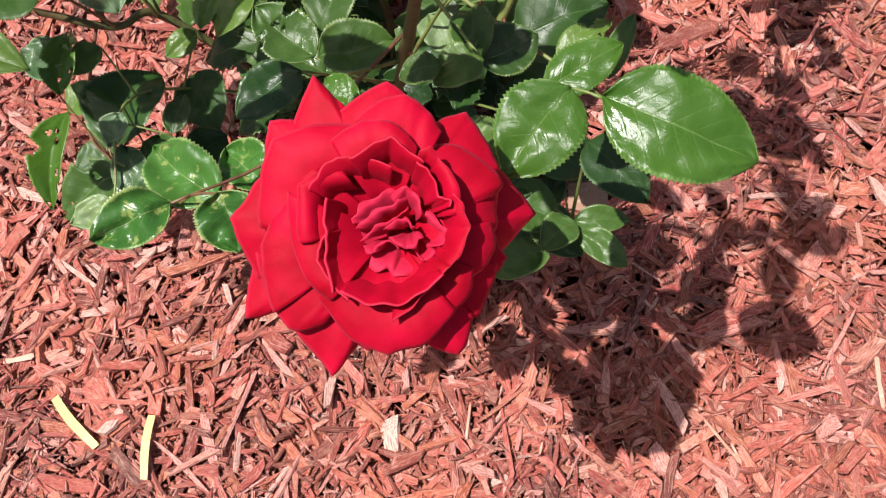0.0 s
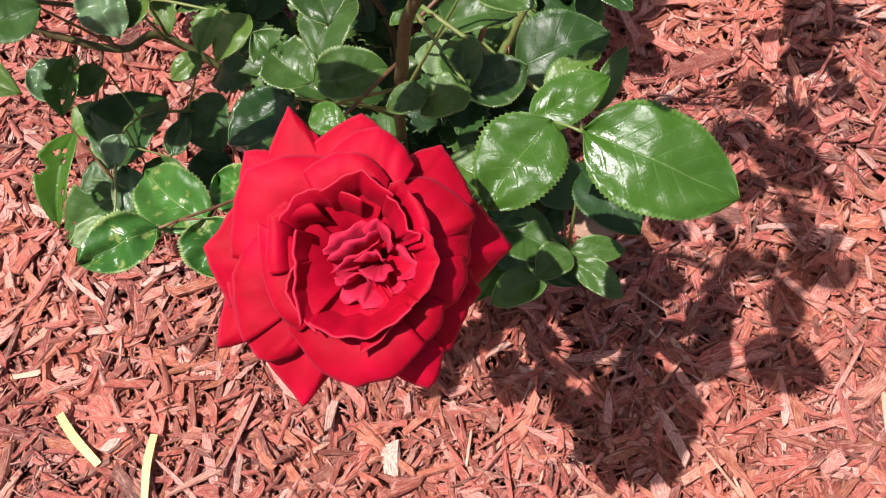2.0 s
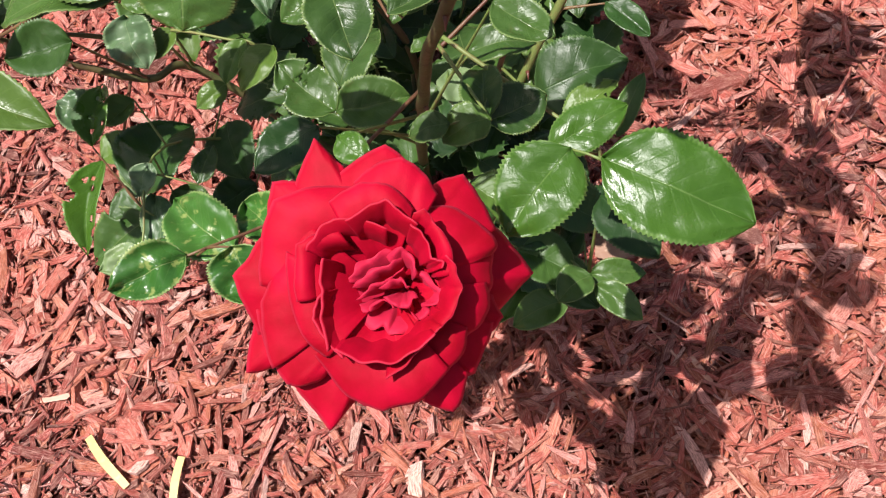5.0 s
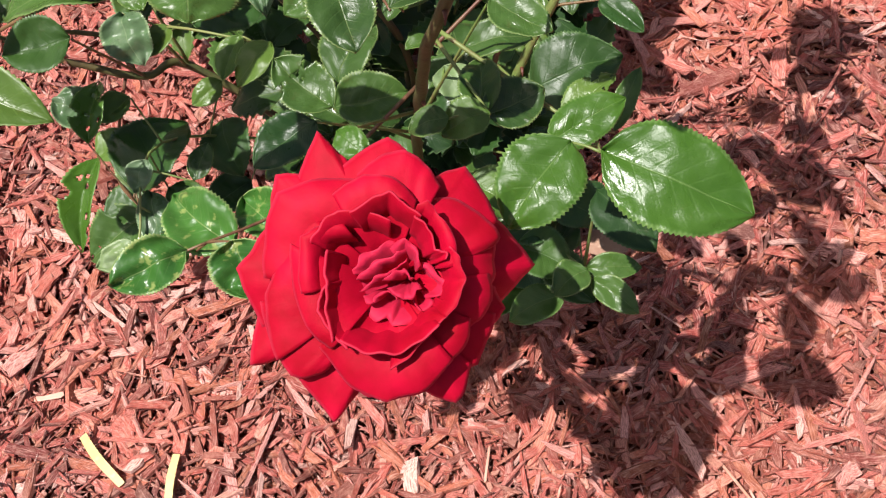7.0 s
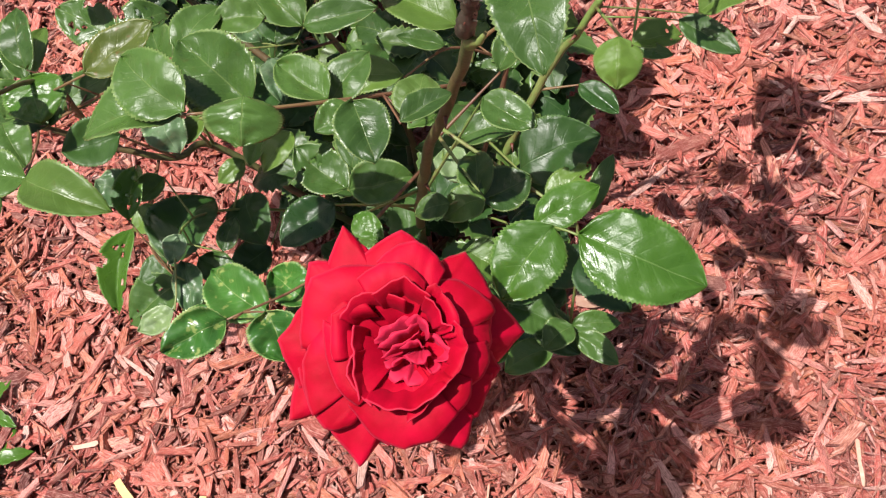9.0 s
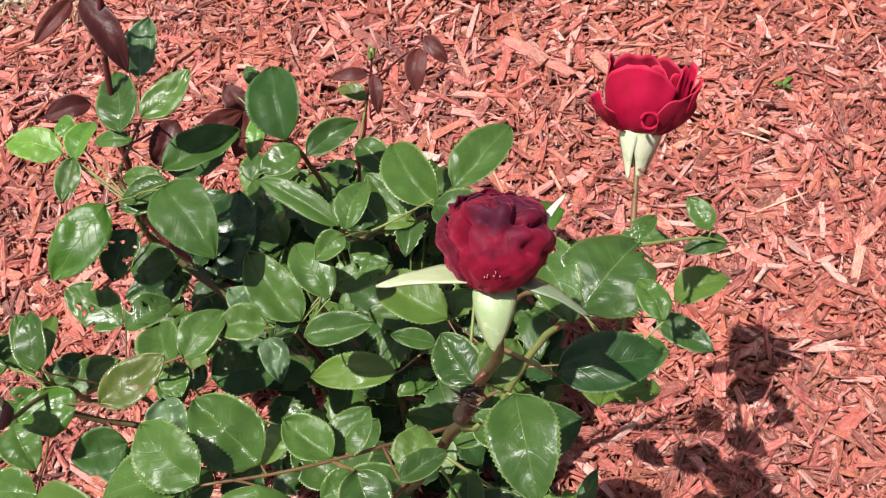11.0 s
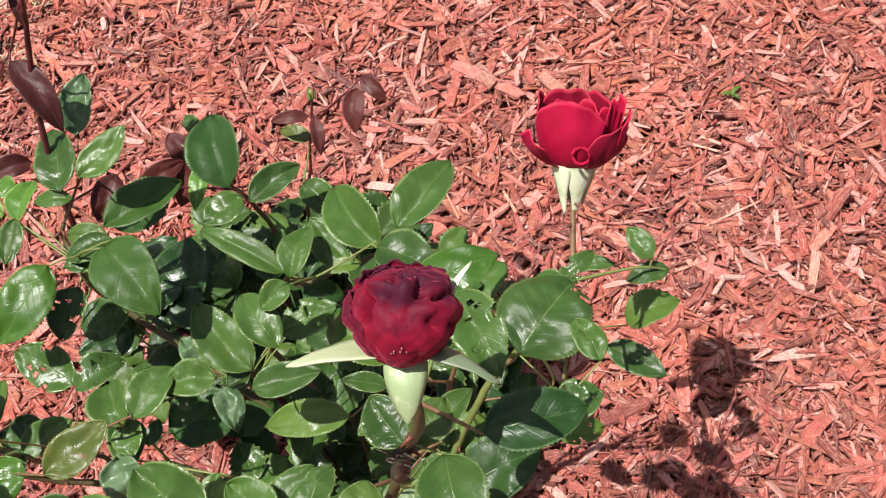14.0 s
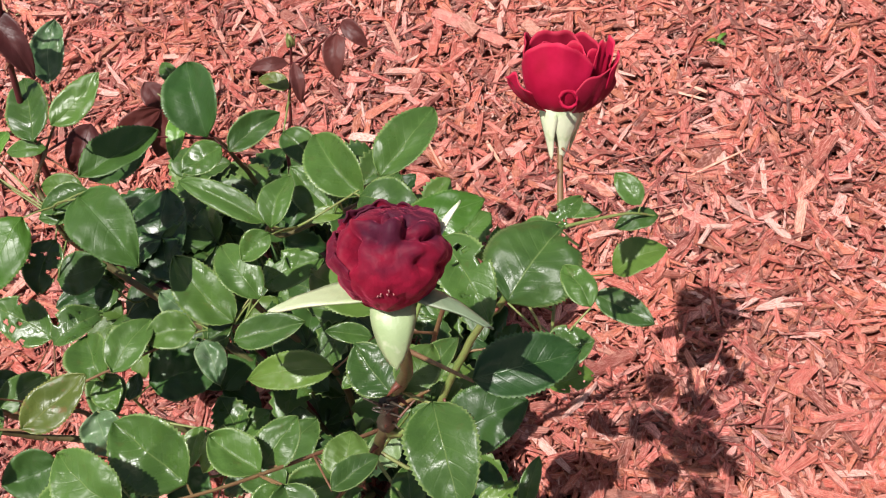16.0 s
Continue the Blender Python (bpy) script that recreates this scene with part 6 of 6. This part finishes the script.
def loose_chips(count, scale=1.0, x0=-0.56, x1=0.84, y0=0.32, y1=1.66, hole=False):
    verts, faces, uvs = [], [], []
    k = 0
    for _ in range(count):
        x, y = crng.uniform(x0, x1), crng.uniform(y0, y1)
        if hole and -0.55 < x < 0.83 and 0.33 < y < 1.65:
            continue
        e = past_edge(x, y)
        if e > 0.0 and crng.random() > 0.10 * math.exp(-e * 22):
            continue
        ln, wd, th = (q * scale for q in chip_size(crng))
        pts, fs = SHAPES[crng.randrange(24)]
        m = np.array(chip_turn(crng))
        z = 0.000 + crng.random() ** 1.5 * 0.014 + 0.005 * noise.noise((x * 5, y * 5, 3))
        verts.append(pts * (ln, wd, th) @ m.T + (x - 0.15, y - 0.9, z))
        faces += [tuple(i + k for i in f) for f in fs]
        uvs.append(CHIP_UV * (ln * 40, 1) + (crng.random() * 50, crng.random() * 50))
        k += 12
    ob = link_mesh("chip_litter", np.concatenate(verts), faces, CHIP, bed, "small splintered red wood chips", np.concatenate(uvs), False)
    return tagged(ob, kind="stuff")



def splinters(count):
    """Fine fibres and slivers strewn over the chips: three-sided needles."""
    verts, faces, uvs = [], [], []
    k = 0
    for _ in range(count):
        x, y = crng.uniform(-0.45, 0.72), crng.uniform(0.38, 1.5)
        if past_edge(x, y) > 0.0:
            continue
        ln = min(0.024, crng.lognormvariate(math.log(0.0085), 0.5))
        w = crng.uniform(0.00035, 0.0009)
        m = np.array(chip_turn(crng))
        bend = crng.uniform(-0.1, 0.1) * ln
        pts = np.array([(-ln / 2, -w, 0), (-ln / 2, w, 0), (-ln / 2, 0, w), (0, bend - w, 0), (0, bend + w, 0), (0, bend, w * 1.2), (ln / 2, 0, 0)])
        z = 0.006 + crng.random() * 0.010 + 0.005 * noise.noise((x * 5, y * 5, 3))
        verts.append(pts @ m.T + (x - 0.15, y - 0.9, z))
        faces += [tuple(q + k for q in f) for f in ((2, 1, 0), (0, 1, 4, 3), (1, 2, 5, 4), (2, 0, 3, 5), (3, 4, 6), (4, 5, 6), (5, 3, 6))]
        uvs.append(pts[:, :2] * (40, 120) + (crng.random() * 50, crng.random() * 50))
        k += 7
    ob = link_mesh("splinter_litter", np.concatenate(verts), faces, CHIP, bed, "fine red and pale wood splinters", np.concatenate(uvs), False)
    return tagged(ob, kind="stuff")


loose_chips(84000)
splinters(17000)
loose_chips(20000, 2.4, -1.5, 1.8, -0.7, 2.6, True)

# chips that lie on top near the path, one by one
CHIP_MESH = []
for pts, fs in SHAPES[:12]:
    me = bpy.data.meshes.new("chip")
    me.from_pydata([tuple(map(float, p)) for p in pts * (1.0, 0.155, 0.07)], [], fs)
    layer = me.uv_layers.new(name="uv")
    for lp in me.loops:
        layer.data[lp.index].uv = CHIP_UV[lp.vertex_index]
    me.materials.append(CHIP)
    CHIP_MESH.append(me)
for _ in range(290):
    ob = new("chip", crng.choice(CHIP_MESH))
    ob.parent = bed
    x, y = crng.uniform(-0.18, 0.56), crng.uniform(0.45, 1.2)
    ln = crng.uniform(0.024, 0.046)
    w = crng.uniform(0.7, 1.3)
    ob.matrix_basis = Matrix.Translation((x - 0.15, y - 0.9, 0.0115 + 0.005 * noise.noise((x * 5, y * 5, 3)))) @ chip_turn(crng).to_4x4() @ Matrix.Diagonal((ln, ln * w, ln * w, 1))


# ---- bare soil behind the bed ----
def soil_clods(count):
    r = random.Random(31)
    verts, faces = [], []
    unit = [(1, 0, 0), (0, 1, 0), (-1, 0, 0), (0, -1, 0), (0, 0, 1), (0.7, 0.7, 0.6), (-0.7, 0.7, 0.6), (-0.7, -0.7, 0.6), (0.7, -0.7, 0.6)]
    tri = [(0, 5, 8), (1, 6, 5), (2, 7, 6), (3, 8, 7), (4, 5, 6), (4, 6, 7), (4, 7, 8), (4, 8, 5), (0, 1, 5), (1, 2, 6), (2, 3, 7), (3, 0, 8)]
    for _ in range(count):
        x, y = r.uniform(-0.66, -0.08), r.uniform(1.15, 1.75)
        if past_edge(x, y) < 0.005:
            continue
        k = len(verts)
        s = min(0.009, r.lognormvariate(math.log(0.0011), 0.75))
        a = r.uniform(0, 6.28)
        for u in unit:
            q = Vector((u[0] * r.uniform(0.7, 1.3), u[1] * r.uniform(0.7, 1.3), u[2] * r.uniform(0.2, 0.5))) * s
            q.rotate(Euler((0, 0, a)))
            verts.append(Vector((x, y, -0.002)) + q)
        faces += [tuple(i + k for i in f) for f in tri]
    ob = link_mesh("soil_clods", verts, faces, SOIL, None, "", None, False)
    return tagged(ob, "dry tan soil crumbs and clods beside the mulch", "soil", kind="stuff")


def grass_blades(count):
    r = random.Random(37)
    verts, faces = [], []
    tufts = [(r.uniform(-0.6, -0.15), r.uniform(1.25, 1.7)) for _ in range(26)]
    for _ in range(count):
        tx, ty = r.choice(tufts)
        x, y = r.gauss(tx, 0.012), r.gauss(ty, 0.012)
        if past_edge(x, y) < -0.16:
            continue
        a, h, w = r.uniform(0, 6.28), r.uniform(0.008, 0.026), r.uniform(0.0006, 0.0013)
        d = Vector((math.cos(a), math.sin(a), 0))
        s = Vector((-d.y, d.x, 0)) * w
        lean = r.uniform(0.3, 1.3)
        p = [Vector((x, y, -0.006)), Vector((x, y, h * 0.6)) + d * h * 0.35 * lean, Vector((x, y, h * 0.8)) + d * h * lean]
        k = len(verts)
        up = Vector((0, 0, 0.0003))
        verts += [p[0] - s, p[0] + s, p[0] + up + d * 0.0004, p[1] - s * 0.8, p[1] + s * 0.8, p[1] + up, p[2]]
        faces += [(k, k + 1, k + 4, k + 3), (k + 1, k + 2, k + 5, k + 4), (k + 2, k, k + 3, k + 5), (k + 3, k + 4, k + 6), (k + 4, k + 5, k + 6), (k + 5, k + 3, k + 6)]
    ob = link_mesh("dry_grass", verts, faces, GRASS, None, "", None, False)
    return tagged(ob, "sparse dry and green grass blades on bare soil", "grass", kind="stuff")


SOIL = stem_material("soil_crumb", (0.38, 0.32, 0.22), (0.28, 0.23, 0.15), (0.48, 0.42, 0.31))
GRASS = stem_material("grass_blade", (0.26, 0.25, 0.10), (0.46, 0.38, 0.21), (0.16, 0.20, 0.06))
soil_clods(11000)
grass_blades(850)
